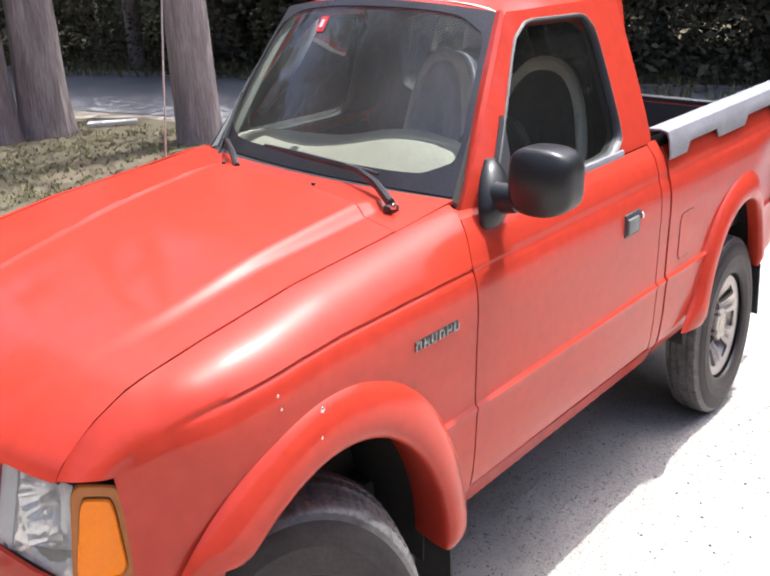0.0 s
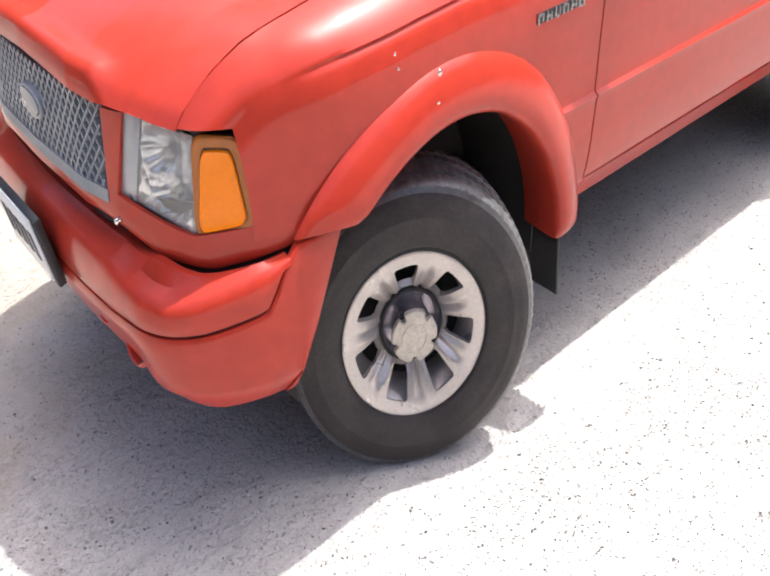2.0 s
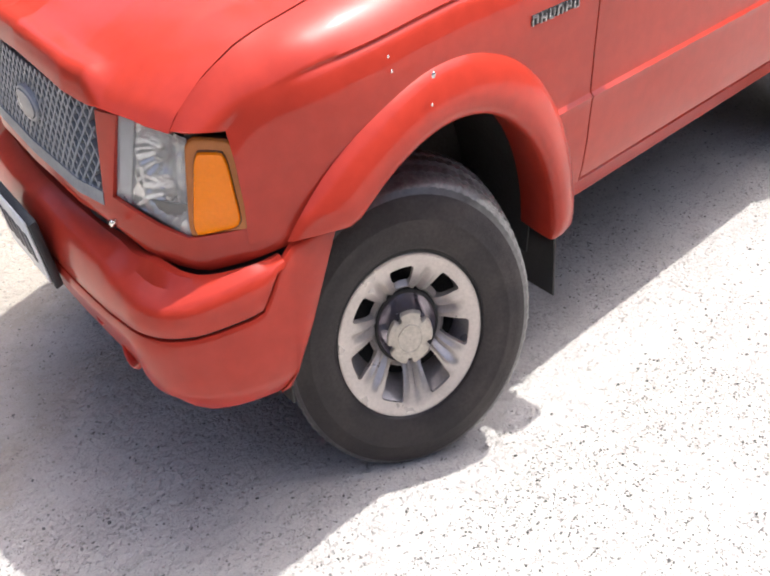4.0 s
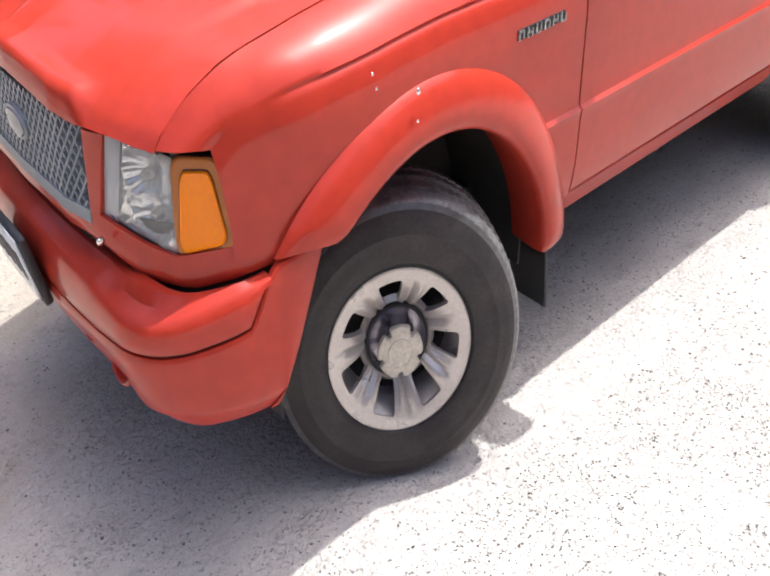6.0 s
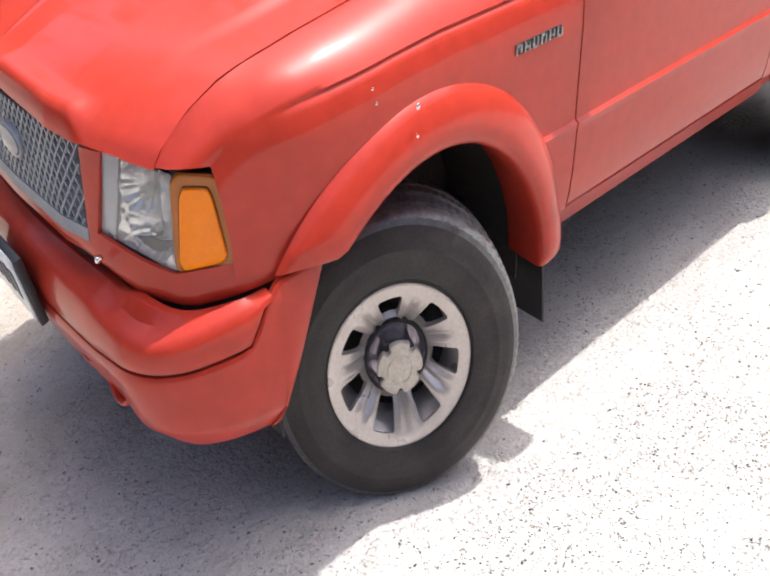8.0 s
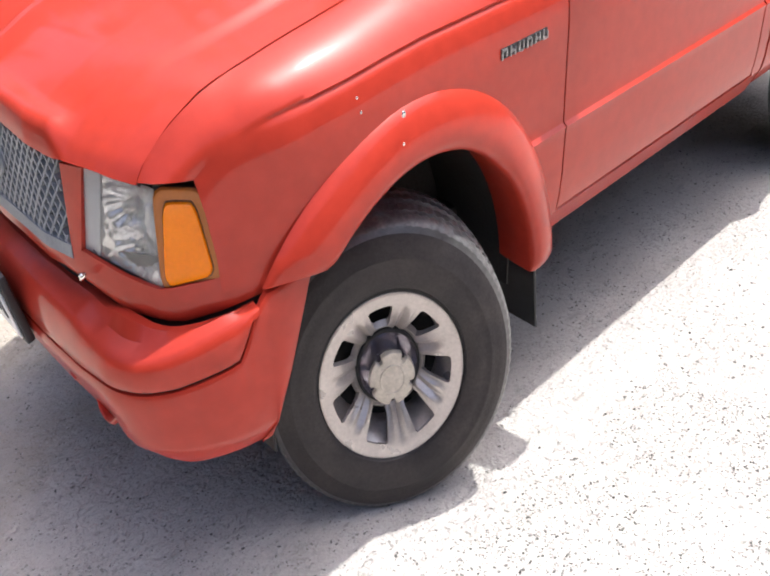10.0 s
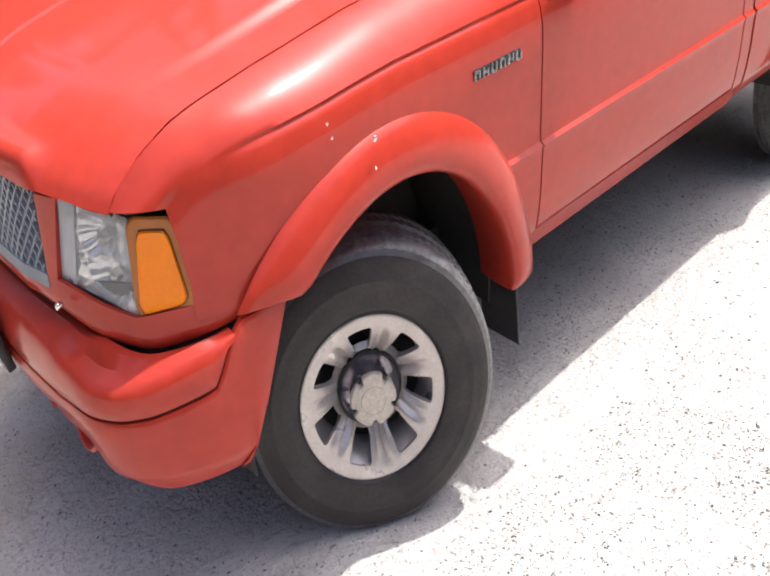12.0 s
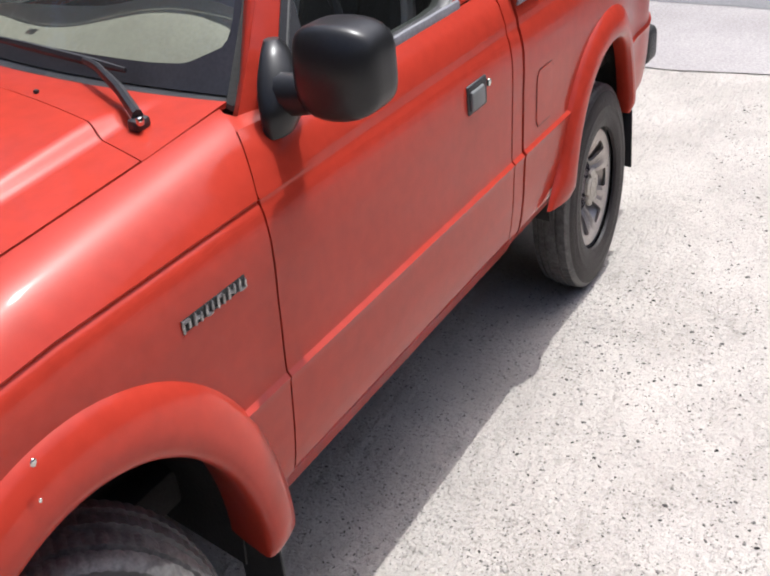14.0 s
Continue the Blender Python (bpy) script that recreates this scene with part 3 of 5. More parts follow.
def soft_halfw(z):
    return lerp(z, [0.44, 0.52, 0.62, 0.70, 0.80, 0.90, 1.00, 1.064, 1.073], [0.785, 0.834, 0.856, 0.864, 0.858, 0.862, 0.857, 0.8425, 0.840])


def fender():
    """From the lamp to the door: side, groove and rounded shoulder up to the bonnet's seam."""
    rows = []
    for k in range(61):
        x0 = -0.425 + (0.694 + 0.425) * k / 60
        front = max(0.0, 1 - (x0 + 0.425) / 0.30)
        row = []
        xt = x0 - 0.115 * front ** 1.3 + 0.075 * max(0.0, (x0 - 0.50) / 0.194)
        zt = seam_z(xt)
        crease = min(crease_z(x0), zt - 0.018)
        keep = smooth01((x0 + 0.37) / 0.14)
        for z in [z for z in PROFILE_Z if z <= 1.073]:
            zz = 0.44 + (z - 0.44) * (crease - 0.44) / (1.062 - 0.44)
            h = (halfw(z) - 0.006 * math.exp(-((z - 1.066) / 0.0045) ** 2)) * keep + soft_halfw(z) * (1 - keep)
            row.append((x0 - 0.02 * front * max(0, (zz - 0.8) / 0.2), -(h - taper(x0)), zz))
        a, c = row[-1], (xt, -edge_y(xt), zt)
        soft_c = 0.62 + 0.20 * min(1.0, front * 1.5)
        ctl = (a[0] * 0.5 + c[0] * 0.5, a[1] * soft_c + c[1] * (1 - soft_c), zt - 0.004 - 0.35 * (zt - a[2]) * min(1.0, front * 1.5) * 0.5)
        for i in range(1, 13):
            t = i / 12
            row.append(tuple((1 - t) ** 2 * a[j] + 2 * t * (1 - t) * ctl[j] + t * t * c[j] for j in range(3)))
        rows.append(row)
    bm = grid(rows)
    inner = [v for v in bm.verts if v.co.x < -0.20 and v.co.z > 0.86 and not v.is_boundary]
    for _ in range(40):
        bmesh.ops.smooth_vert(bm, verts=[v for v in inner if v.co.x < -0.31 or (_ < 16 and v.co.x < -0.27) or _ < 3], factor=0.5, use_axis_x=True, use_axis_y=True, use_axis_z=True)
    bmesh.ops.bisect_plane(bm, geom=bm.verts[:] + bm.edges[:] + bm.faces[:], plane_co=(0, 0, 0.739), plane_no=(0, 0, 1))
    drop(bm, lambda p: math.hypot(p.x - 0.10, p.z - 0.42) < 0.475 or (p.x < 0.1 and p.z < 0.739))
    return thick(bm, 0.012)


def both(build, name, material, label=""):
    """The driver's side and its mirror image."""
    a = part(name, build(), material, truck, label)
    b = part(name, mirror_y(build()), material, truck, label)
    return a, b


both(fender, "fender", PAINT)


def shoulder_end(z):
    """Where the fender's rounded shoulder ends at the door, by height."""
    t = 0.5
    for _ in range(12):
        f = 1.075 * (1 - t) ** 2 + 2 * t * (1 - t) * 1.183 + t * t * 1.187 - z
        t -= f / (2 * (1 - t) * (1.183 - 1.075) + 2 * t * (1.187 - 1.183))
        t = min(0.95, max(0.0, t))
    y = 0.8415 * (1 - t) ** 2 + 2 * t * (1 - t) * 0.784 + t * t * 0.69
    return 0.694 + 0.075 * t, y


def belt_in(x, z):
    """The door's front top corner draws in to meet the fender's shoulder."""
    if z < 1.076:
        return 0.0
    x0, y = shoulder_end(z)
    return max(0.0, halfw(z) - y) * (1 - smooth01((x - x0 - 0.005) / 0.22))


def door_panel():
    zs = [0.526] + [z for z in PROFILE_Z if 0.53 < z < 1.16] + [1.165]
    rows = []
    for z in zs:
        x0 = (shoulder_end(z)[0] if z > 1.076 else 0.694) + 0.006
        rows.append([(x, -(halfw(z) - taper(x) - belt_in(x, z)), z) for x in (x0 + (1.894 - x0) * i / 24 for i in range(25))])
    return thick(grid(rows), 0.02)


both(door_panel, "door", PAINT)
both(lambda: thick(grid(side_rows(spread(0.694, 1.975, 0.08), [0.445, 0.46, 0.48, 0.50, 0.516])), 0.02), "rocker_panel", PAINT)
both(lambda: thick(grid(side_rows(spread(1.902, 1.972, 0.035), [0.52] + [z for z in PROFILE_Z if 0.53 < z < 1.17] + [1.17])), 0.02), "cab_corner_panel", PAINT)


def bed_side():
    rear = lambda x: 0.055 * smooth01((x - 2.85) / 0.45) + 0.06 * max(0.0, (x - 3.35) / 0.25) ** 2
    bm = grid([[(x, -(halfw(z) - rear(x) * (1 - smooth01((z - 0.88) / 0.22))), z) for x in spread(1.988, 3.60, 0.035)] for z in [z for z in PROFILE_Z if 0.47 <= z < 1.115] + [1.118, 1.135, 1.15]])
    drop(bm, lambda p: math.hypot(p.x - 2.76, p.z - 0.46) < 0.43)
    return thick(bm, 0.02)


both(bed_side, "bed_side_panel", PAINT)


def flare(cx, cz, ro, ri, a0, a1, base, front):
    """A wheel-arch flare: from the panel out to a rounded bulge and back in at the opening's lip."""
    sec = [(0.0, -0.004), (0.06, 0.010), (0.18, 0.022), (0.36, 0.033), (0.58, 0.041), (0.80, 0.043), (0.93, 0.038), (1.0, 0.028), (1.03, 0.010), (1.0, -0.05), (0.92, -0.12)]
    if not front:
        sec[-2:] = [(1.0, -0.015), (0.97, -0.035)]
    rows = []
    for k in range(41):
        tip = min(1.0, min(k, 40 - k) / 2.5 + 0.55)
        row = []
        for f, b in sec:
            a = radians(a0 + (a1 - (11.5 * f if front else 0.0) - a0) * k / 40)
            r = ro + (ri - ro) * f
            x, z = cx + r * math.cos(a), cz + r * math.sin(a)
            if not front and math.cos(a) < 0:
                x -= 0.09 * smooth01((0.62 - z) / 0.16) * (1 - f)
            tuck = 0.0 if front else 0.055 * smooth01((x - 2.80) / 0.42)
            y = -(base - (0.75 * taper(x) if front else 0.0) + (b * tip if b > 0 else b)) + tuck
            row.append((x, y, z))
        rows.append(row)
    return thick(grid(rows), 0.006)


both(lambda: flare(0.10, 0.42, 0.552, 0.435, 2, 145, 0.862, True), "front_wheel_flare", PAINT)
both(lambda: flare(2.76, 0.46, 0.490, 0.385, 6, 176, 0.856, False), "rear_wheel_flare", PAINT)


def liner(cx, cz, r, y_out):
    rows = []
    for k in range(25):
        a = radians(-8 + 196 * k / 24)
        rows.append([(cx + r * math.cos(a), y, cz + r * math.sin(a)) for y in (y_out, -0.7, -0.55, -0.46)] + [(cx + 0.2 * r * math.cos(a), -0.45, cz + 0.2 * r * math.sin(a))])
    return thick(grid(rows), 0.006)


both(lambda: liner(0.10, 0.42, 0.46, -0.765), "wheel_well_liner", DARK)
both(lambda: liner(2.76, 0.46, 0.43, -0.80), "wheel_well_liner", DARK)

# bonnet
HOOD_V = [-1 + 2 * i / 150 for i in range(151)]


def hood_pt(u, v, lift=0.0):
    ya = 0.66 * abs(v)
    xf = lerp(ya, [0, 0.3, 0.42, 0.5, 0.6, 0.66], [-0.650, -0.644, -0.624, -0.600, -0.568, -0.540])
    zf = lerp(ya, [0, 0.2, 0.41, 0.55, 0.66], [0.996, 0.986, 0.972, 0.966, 0.954])
    xr = 0.528 + 0.05 * (1 - v * v)
    x = xf + (xr - xf) * u
    xs = -0.54 + (0.528 + 0.54) * u
    z = seam_z(xs) + (zf - 0.961) * (1 - smooth01(u * 6))
    z += 0.020 * (1 - v * v) * smooth01(u * 4.5)
    # the lip over the grille drops steeply between the two ridges
    lip = smooth01((0.69 - abs(v)) / 0.10)
    if u < 0.055 and lip:
        top = seam_z(-0.54 + 1.068 * 0.055) + (zf - 0.961) * 0.75
        curve = zf + (top + 0.008 - zf) * (1 - (1 - u / 0.055) ** 3.6) ** (1 / 3.6) - 0.008 * (u / 0.055) ** 3
        z = z * (1 - lip) + curve * lip
    y = (edge_y(xs) - 0.008 - 0.001 * (1 - smooth01(u * 4))) * v
    ridge_driver = lerp(u, [0.0, 0.04, 0.08, 0.18, 0.34, 0.6, 1.0], [0.385, 0.405, 0.440, 0.505, 0.545, 0.53, 0.515])
    ridge_far = 0.14 + 0.16 * u
    dome = min(smooth01((y + ridge_driver) / 0.05 + 0.5), smooth01((ridge_far - y) / 0.026 + 0.5))
    z += 0.0125 * math.exp(-((y - ridge_far) / 0.013) ** 2) * (0.25 + 0.75 * smooth01(u * 1.6)) * smooth01(u * 8) * (u < 0.985)
    z += 0.0235 * dome * (0.12 + 0.88 * smooth01(u * 1.05)) * smooth01(u * 12)
    return (x, y, z + lift)


us = [0, 0.004, 0.010, 0.018, 0.03, 0.045, 0.065, 0.09, 0.12, 0.16, 0.2] + [0.2 + 0.8 * i / 18 for i in range(1, 19)]
rows = [[(p[0] + 0.05, p[1], p[2] - 0.002) for p in (hood_pt(0, v) for v in HOOD_V)]]
rows += [[hood_pt(u, v) for v in HOOD_V] for u in us]


def hood_gap():
    rows = []
    for i in range(50):
        p = hood_pt(i / 49, -1)
        rows.append([(p[0] + 0.004 * max(0.0, 1 - i / 12), y, p[2] - 0.004 * min(1.0, 0.3 + i / 14)) for y in (-edge_y(p[0]) - 0.004, -edge_y(p[0]) + 0.014)])
    return grid(rows)


hood = part("hood", thick(grid(rows), 0.010), PAINT, truck, "red bonnet with a raised centre section")
# A dark ribbon under each bonnet seam stands in for the gap's shade.
for flip_side in (False, True):
    part("hood_gap_shade", mirror_y(hood_gap()) if flip_side else hood_gap(), DARK, truck)


def hood_rear(v):
    p = hood_pt(1, v)
    return Vector((p[0] + 0.006, p[1], p[2] - 0.002))


def cowl_edge(v):
    return Vector((0.715 + 0.085 * abs(v) ** 2.2, 0.684 * v, 1.196 - 0.006 * v * v))


rows = []
for i in range(9):
    t = i / 8
    rows.append([tuple(hood_rear(v).lerp(cowl_edge(v), t)) for v in HOOD_V])
part("cowl_panel", thick(grid(rows), 0.01), PAINT, truck)


def ws_base(v):
    return Vector((0.775 + 0.085 * v * v, 0.668 * v, 1.186 - 0.008 * v * v))


def ws_top(v):
    return Vector((1.135 + 0.065 * v * v, 0.552 * v, 1.628 - 0.032 * v * v))


def ws_pt(v, t, out=0.0):
    p = ws_base(v).lerp(ws_top(v), t)
    b = math.sin(math.pi * t) * 0.012 + out
    return p + Vector((-0.72, 0, 0.69)) * b


rows = [[tuple(cowl_edge(v).lerp(ws_base(v), t) + Vector((0, 0, -0.012 * math.sin(math.pi * t)))) for v in HOOD_V] for t in (0.02, 0.3, 0.6, 1.0)]
part("cowl_vent", thick(grid(rows), 0.01), BLACK_TRIM, truck, "black plastic cowl below the windshield")
V17 = [-1 + i / 12 for i in range(25)]
windshield = part("windshield", grid([[tuple(ws_pt(v, i / 10)) for v in V17] for i in range(11)]), WINDSHIELD, truck, "tinted windshield reflecting trees")
windshield.visible_shadow = False


def seal():
    """The dark printed border of the glass, rounded at its inner corners."""
    o = resample([(-1.0, 0.0), (1.0, 0.0), (1.0, 1.0), (-1.0, 1.0)], 144)
    i = resample([(-0.958, 0.080), (0.958, 0.080), (0.962, 0.958), (-0.962, 0.958)], 144, 4)
    return ring(o, i, lambda v, t: tuple(ws_pt(v, t, 0.0045)), 0.003, 3)


part("windshield_seal", seal(), FRIT, windshield, "black rubber windshield surround")
bm = grid([[tuple(ws_pt(0.335 + 0.085 * j, 0.79 + 0.10 * i, 0.003)) for j in range(2)] for i in range(2)])
sticker = part("sticker", thick(bm, 0.001), STICKER_RED, windshield, "small red inspection sticker on the glass")
bm = grid([[tuple(ws_pt(0.360 + 0.033 * j, 0.815 + 0.05 * i, 0.006)) for j in range(2)] for i in range(2)])
part("sticker_mark", thick(bm, 0.001), STICKER_WHITE, windshield)


# cab
def cab_y(z, x=1.4):
    """The cab's side leans in towards the roof and curves in towards the windshield."""
    h = max(0.0, (z - 1.165) / 0.43)
    inset = (0.062 - 0.045 * min(1.0, h)) * max(0.0, 1 - (x - 0.80 - 0.405 * h) / 0.34) ** 2
    return -(0.783 - 0.185 * h ** 1.15 - min(inset, 0.075))


WINDOW = [(0.915, 1.168), (1.725, 1.168), (1.715, 1.562), (1.250, 1.572)]


def cab_side(back=0.0):
    o = resample([(0.795 + back, 1.166), (1.945, 1.166), (1.935, 1.598), (1.205 + back, 1.598)], 96)
    i = resample([(0.915 + 0.9 * back, 1.168), (1.725, 1.168), (1.715, 1.562), (1.250 + 0.9 * back, 1.572)], 96, 2)
    return ring(o, i, lambda x, z: (x, cab_y(z, x), z), 0.045)


part("cab_side", cab_side(), PAINT, truck)
part("cab_side", mirror_y(cab_side(0.10)), PAINT, truck)


def side_glass():
    i = resample(WINDOW, 96, 2)
    bm = bmesh.new()
    bm.faces.new([bm.verts.new((p[0], cab_y(p[1], p[0]) + 0.022, p[1])) for p in i])
    bmesh.ops.triangulate(bm, faces=bm.faces[:])
    return bm


for ob in both(side_glass, "side_window", SIDE_GLASS):
    ob.visible_shadow = False


def window_rubber():
    i = resample(WINDOW, 96, 2)
    c = Vector((1.42, 1.36))
    rows = [[(p[0], cab_y(p[1], p[0]) + dy, p[1]) for p in (c + (q - c) * s for q in i)] for s, dy in ((1.004, -0.003), (0.990, 0.001), (0.978, 0.012), (0.974, 0.024))]
    return thick(grid(rows, closed=True), 0.004)


both(window_rubber, "window_seal", BLACK_TRIM, "black rubber window surround")


def window_strip():
    """The narrow weatherstrip round the window's opening, its shine put into the pale colour."""
    c = Vector((1.42, 1.36))
    rows = [[(p[0], cab_y(p[1], p[0]) + dy, p[1]) for p in (c + (q - c) * s for q in resample(WINDOW, 96, 2))] for s, dy in ((1.020, -0.001), (1.018, -0.005), (1.010, -0.006), (1.005, -0.004))]
    return thick(grid(rows, closed=True), 0.003)


both(window_strip, "window_strip", STRIP, "weatherstrip round the window opening, its shine painted grey")
both(lambda: rbox((1.45, cab_y(1.172) - 0.004, 1.166), (0.52, 0.016, 0.030), 0.006), "window_sill_strip", RAIL_GREY, "grey weatherstrip along the window sill")


def pillar(narrow=0.0):
    rows = []
    for i in range(13):
        t = i / 12
        a = ws_pt(-1, t, 0.006)
        z = 1.170 + (1.598 - 1.170) * t
        x = 0.797 + (1.205 - 0.797) * t
        b = Vector((x, cab_y(z, x), z))
        if t == 0:
            a = a.lerp(b, 0.15)
        b = b.lerp(a + Vector((0.05, 0, -0.01)), narrow)
        a = a + Vector((0.03, 0, -0.006)) * narrow
        mid = a.lerp(b, 0.5) + Vector((-0.006, -0.006, 0.006)) * (1 - narrow)
        rows.append([tuple(a), tuple(a.lerp(mid, 0.55)), tuple(mid), tuple(mid.lerp(b, 0.6)), tuple(b)])
    return thick(grid(rows), 0.02)


part("windshield_pillar", pillar(), PAINT, truck)
# the far pillar's grey paints in the sky glare reflected there
part("windshield_pillar", mirror_y(pillar(0.45)), PILLAR_GREY, truck, "far pillar coloured grey-green for its sky reflection")


def belt_ledge():
    rows = []
    for i in range(20):
        x = 0.742 + 0.458 * i / 19
        inner = -cab_y(1.166, max(0.795, x)) - 0.002
        edge = 0.787 - belt_in(x, 1.165)
        rows.append([(x, -edge, 1.1635), (x, -0.5 * (edge + inner), 1.168), (x, -inner if x > 0.79 else -0.692, 1.170 if x > 0.79 else 1.182)])
    return thick(grid(rows), 0.006)


both(belt_ledge, "belt_ledge", PAINT)
rows = []
for i in range(13):
    t = i / 12
    row = []
    for v in V17:
        f = ws_top(v)
        x = f.x + (1.945 - f.x) * t
        y = (0.552 + 0.05 * smooth01(t * 2.5)) * v
        z = f.z + (0.045 * math.sin(math.pi * min(1, t * 1.15)) ** 0.7) * (1 - v ** 4) - 0.012 * t - (0.0 if abs(v) < 0.99 else 0.002)
        row.append((x, y, z))
    rows.append(row)
part("roof", thick(grid(rows), 0.03), PAINT, truck)


def cab_back():
    o = resample([(-0.775, 0.72), (0.775, 0.72), (0.60, 1.598), (-0.60, 1.598)], 96)
    i = resample([(-0.55, 1.24), (0.55, 1.24), (0.50, 1.54), (-0.50, 1.54)], 96, 2)
    return ring(o, i, lambda y, z: (1.945, y, z), -0.04)


part("cab_rear_wall", cab_back(), PAINT, truck)
bm = bmesh.new()
bm.faces.new([bm.verts.new((1.935, p[0], p[1])) for p in resample([(-0.55, 1.24), (0.55, 1.24), (0.50, 1.54), (-0.50, 1.54)], 48, 2)])
part("rear_window", bm, REAR_GLASS, truck, "dark tinted rear window").visible_shadow = False

# inside the cab
LINER = mat("grey_headliner", (0.58, 0.56, 0.51), rough=0.95, scale=20, mix=0.4)
rows = []
for i in range(7):
    t = i / 6
    rows.append([(1.17 + 0.75 * t + 0.05 * v * v * (1 - t), 0.585 * v, 1.585 + 0.045 * (1 - v ** 4)) for v in V17])
part("headliner", grid(rows), LINER, truck, "grey cloth headliner")


def cab_trim(back=0.0):
    o = resample([(0.80 + back, 1.166), (1.93, 1.166), (1.92, 1.588), (1.215 + back, 1.588)], 96)
    i = resample([(0.915 + 0.9 * back, 1.168), (1.725, 1.168), (1.715, 1.562), (1.250 + 0.9 * back, 1.572)], 96, 2)
    c = Vector((1.42, 1.36))
    loops = [(o, 1.0, 0.052), (i, 1.0, 0.052), (i, 0.985, 0.040), (i, 0.980, 0.026)]
    return thick(grid([[(p[0], cab_y(p[1], p[0]) + d, p[1]) for p in (c + (q - c) * s for q in loop)] for loop, s, d in loops], closed=True), 0.004)


part("inner_pillar_trim", thick(grid([[tuple(ws_pt(v, t, -0.014)) for v in (0.86, 0.90, 0.95, 0.99)] for t in [i / 10 for i in range(11)]]), 0.004), PILLAR_GREY, truck, "pale grey-green inner pillar trim")
part("window_inner_trim", cab_trim(), SEAT_DARK, truck)
part("window_inner_trim", mirror_y(cab_trim(0.10)), SEAT_DARK, truck)
part("cab_rear_trim", ring(resample([(-0.800, 0.72), (0.800, 0.72), (0.775, 1.166), (0.600, 1.594), (-0.600, 1.594), (-0.775, 1.166)], 96), resample([(-0.55, 1.24), (0.55, 1.24), (0.50, 1.54), (-0.50, 1.54)], 96, 2), lambda y, z: (1.895, y, z), -0.004), SEAT_DARK, truck)
hole = [Vector(p) * 0.985 + Vector((0, 1.39)) * 0.015 for p in resample([(-0.55, 1.24), (0.55, 1.24), (0.50, 1.54), (-0.50, 1.54)], 96, 2)]
part("rear_window_reveal", grid([[(x, p[0], p[1]) for p in hole] for x in (1.890, 1.934)], closed=True), SEAT_DARK, truck)
rows = []
for i in range(13):
    t = i / 12
    row = []
    for v in V17:
        x0 = 0.83 + 0.07 * v * v
        x = x0 + (1.22 - 0.10 * abs(v) ** 3 - x0) * t
        z = 1.174 + 0.035 * math.sin(math.pi * min(1, t * 0.8)) + 0.072 * math.sin(math.pi * min(1, t * 0.80)) * math.exp(-((0.7 * v + 0.27) / 0.36) ** 2) - 0.25 * max(0, (t - 0.86) / 0.14) ** 2
        row.append((x, 0.70 * v, z))
    rows.append(row)
dash = part("dashboard", thick(grid(rows), 0.02), BEIGE, truck, "pale beige dashboard top behind the windshield")
part("dash_vent", rbox((1.02, -0.36, 1.203), (0.06, 0.20, 0.012), 0.004), BLACK_TRIM, dash)
bm = bmesh.new()
ringpts = [(1.40 + 0.09 * math.sin(a), -0.37 + 0.19 * math.cos(a), 1.10 + 0.165 * math.sin(a)) for a in (2 * math.pi * k / 32 for k in range(33))]
tube(ringpts, 0.016, 8, bm)
for a in (0.4, 2.7, 4.7):
    tube([(1.40, -0.37, 1.10), (1.40 + 0.09 * math.sin(a), -0.37 + 0.19 * math.cos(a), 1.10 + 0.165 * math.sin(a))], 0.014, 6, bm)
tube([(1.41, -0.37, 1.10), (1.15, -0.37, 1.0)], 0.04, 10, bm)
part("steering_wheel", bm, BLACK_TRIM, truck, "dark grey steering wheel")


def seat_outline(t):
    """Half outline of the backrest, from its foot over the rounded top."""
    if t < 0.4:
        return 0.235, 0.62 + 1.0 * t
    a = (t - 0.4) / 0.6 * math.pi / 2
    w, z = 0.235 * math.cos(a) ** 0.8, 1.02 + 0.38 * math.sin(a)
    return w, z


def seat(y0, x0, cloth, wide=1.0):
    ts = [i / 36 for i in range(37)]
    out = [seat_outline(t) for t in ts]
    loop = [(-w, z) for w, z in out] + [(w, z) for w, z in reversed(out[:-1])]
    def face(scale, dx):
        return [(x0 + 0.30 * (z - 0.62) + dx, y0 + w * scale * wide, 0.62 + (z - 0.62) * (1 - (1 - scale) * 0.35)) for w, z in loop]
    bm = grid([face(0.03, -0.03), face(0.3, -0.032), face(0.55, -0.035), face(0.80, -0.045), face(0.92, -0.02), face(1.0, 0.02), face(1.0, 0.08), face(0.85, 0.11), face(0.03, 0.12)])
    cap_ends(bm)
    ob = part("seat_back", bm, cloth, truck, "cloth bucket seat with a pale rim")
    bm = bmesh.new()
    rim = face(0.98, 0.0)[10:-10]
    tube(rim, 0.025, 8, bm)
    part("seat_edge", bm, SEAT_LIGHT, ob, "pale beige padded edge")
    part("seat_cushion", rbox((x0 - 0.22, y0, 0.62), (0.50, 0.46, 0.16), 0.05, 3), SEAT_DARK, truck)


seat(-0.37, 1.575, SEAT_DARK)
seat(0.21, 1.62, SEAT_BLUE, 0.80)
part("cab_floor", rbox((1.3, 0, 0.55), (1.24, 1.5, 0.04), 0.01), DARK, truck)
part("firewall", rbox((0.76, 0, 0.80), (0.03, 1.40, 0.66), 0.01), DARK, truck)
part("dash_front", rbox((1.16, 0, 0.96), (0.14, 1.36, 0.38), 0.05, 3), SEAT_DARK, truck)
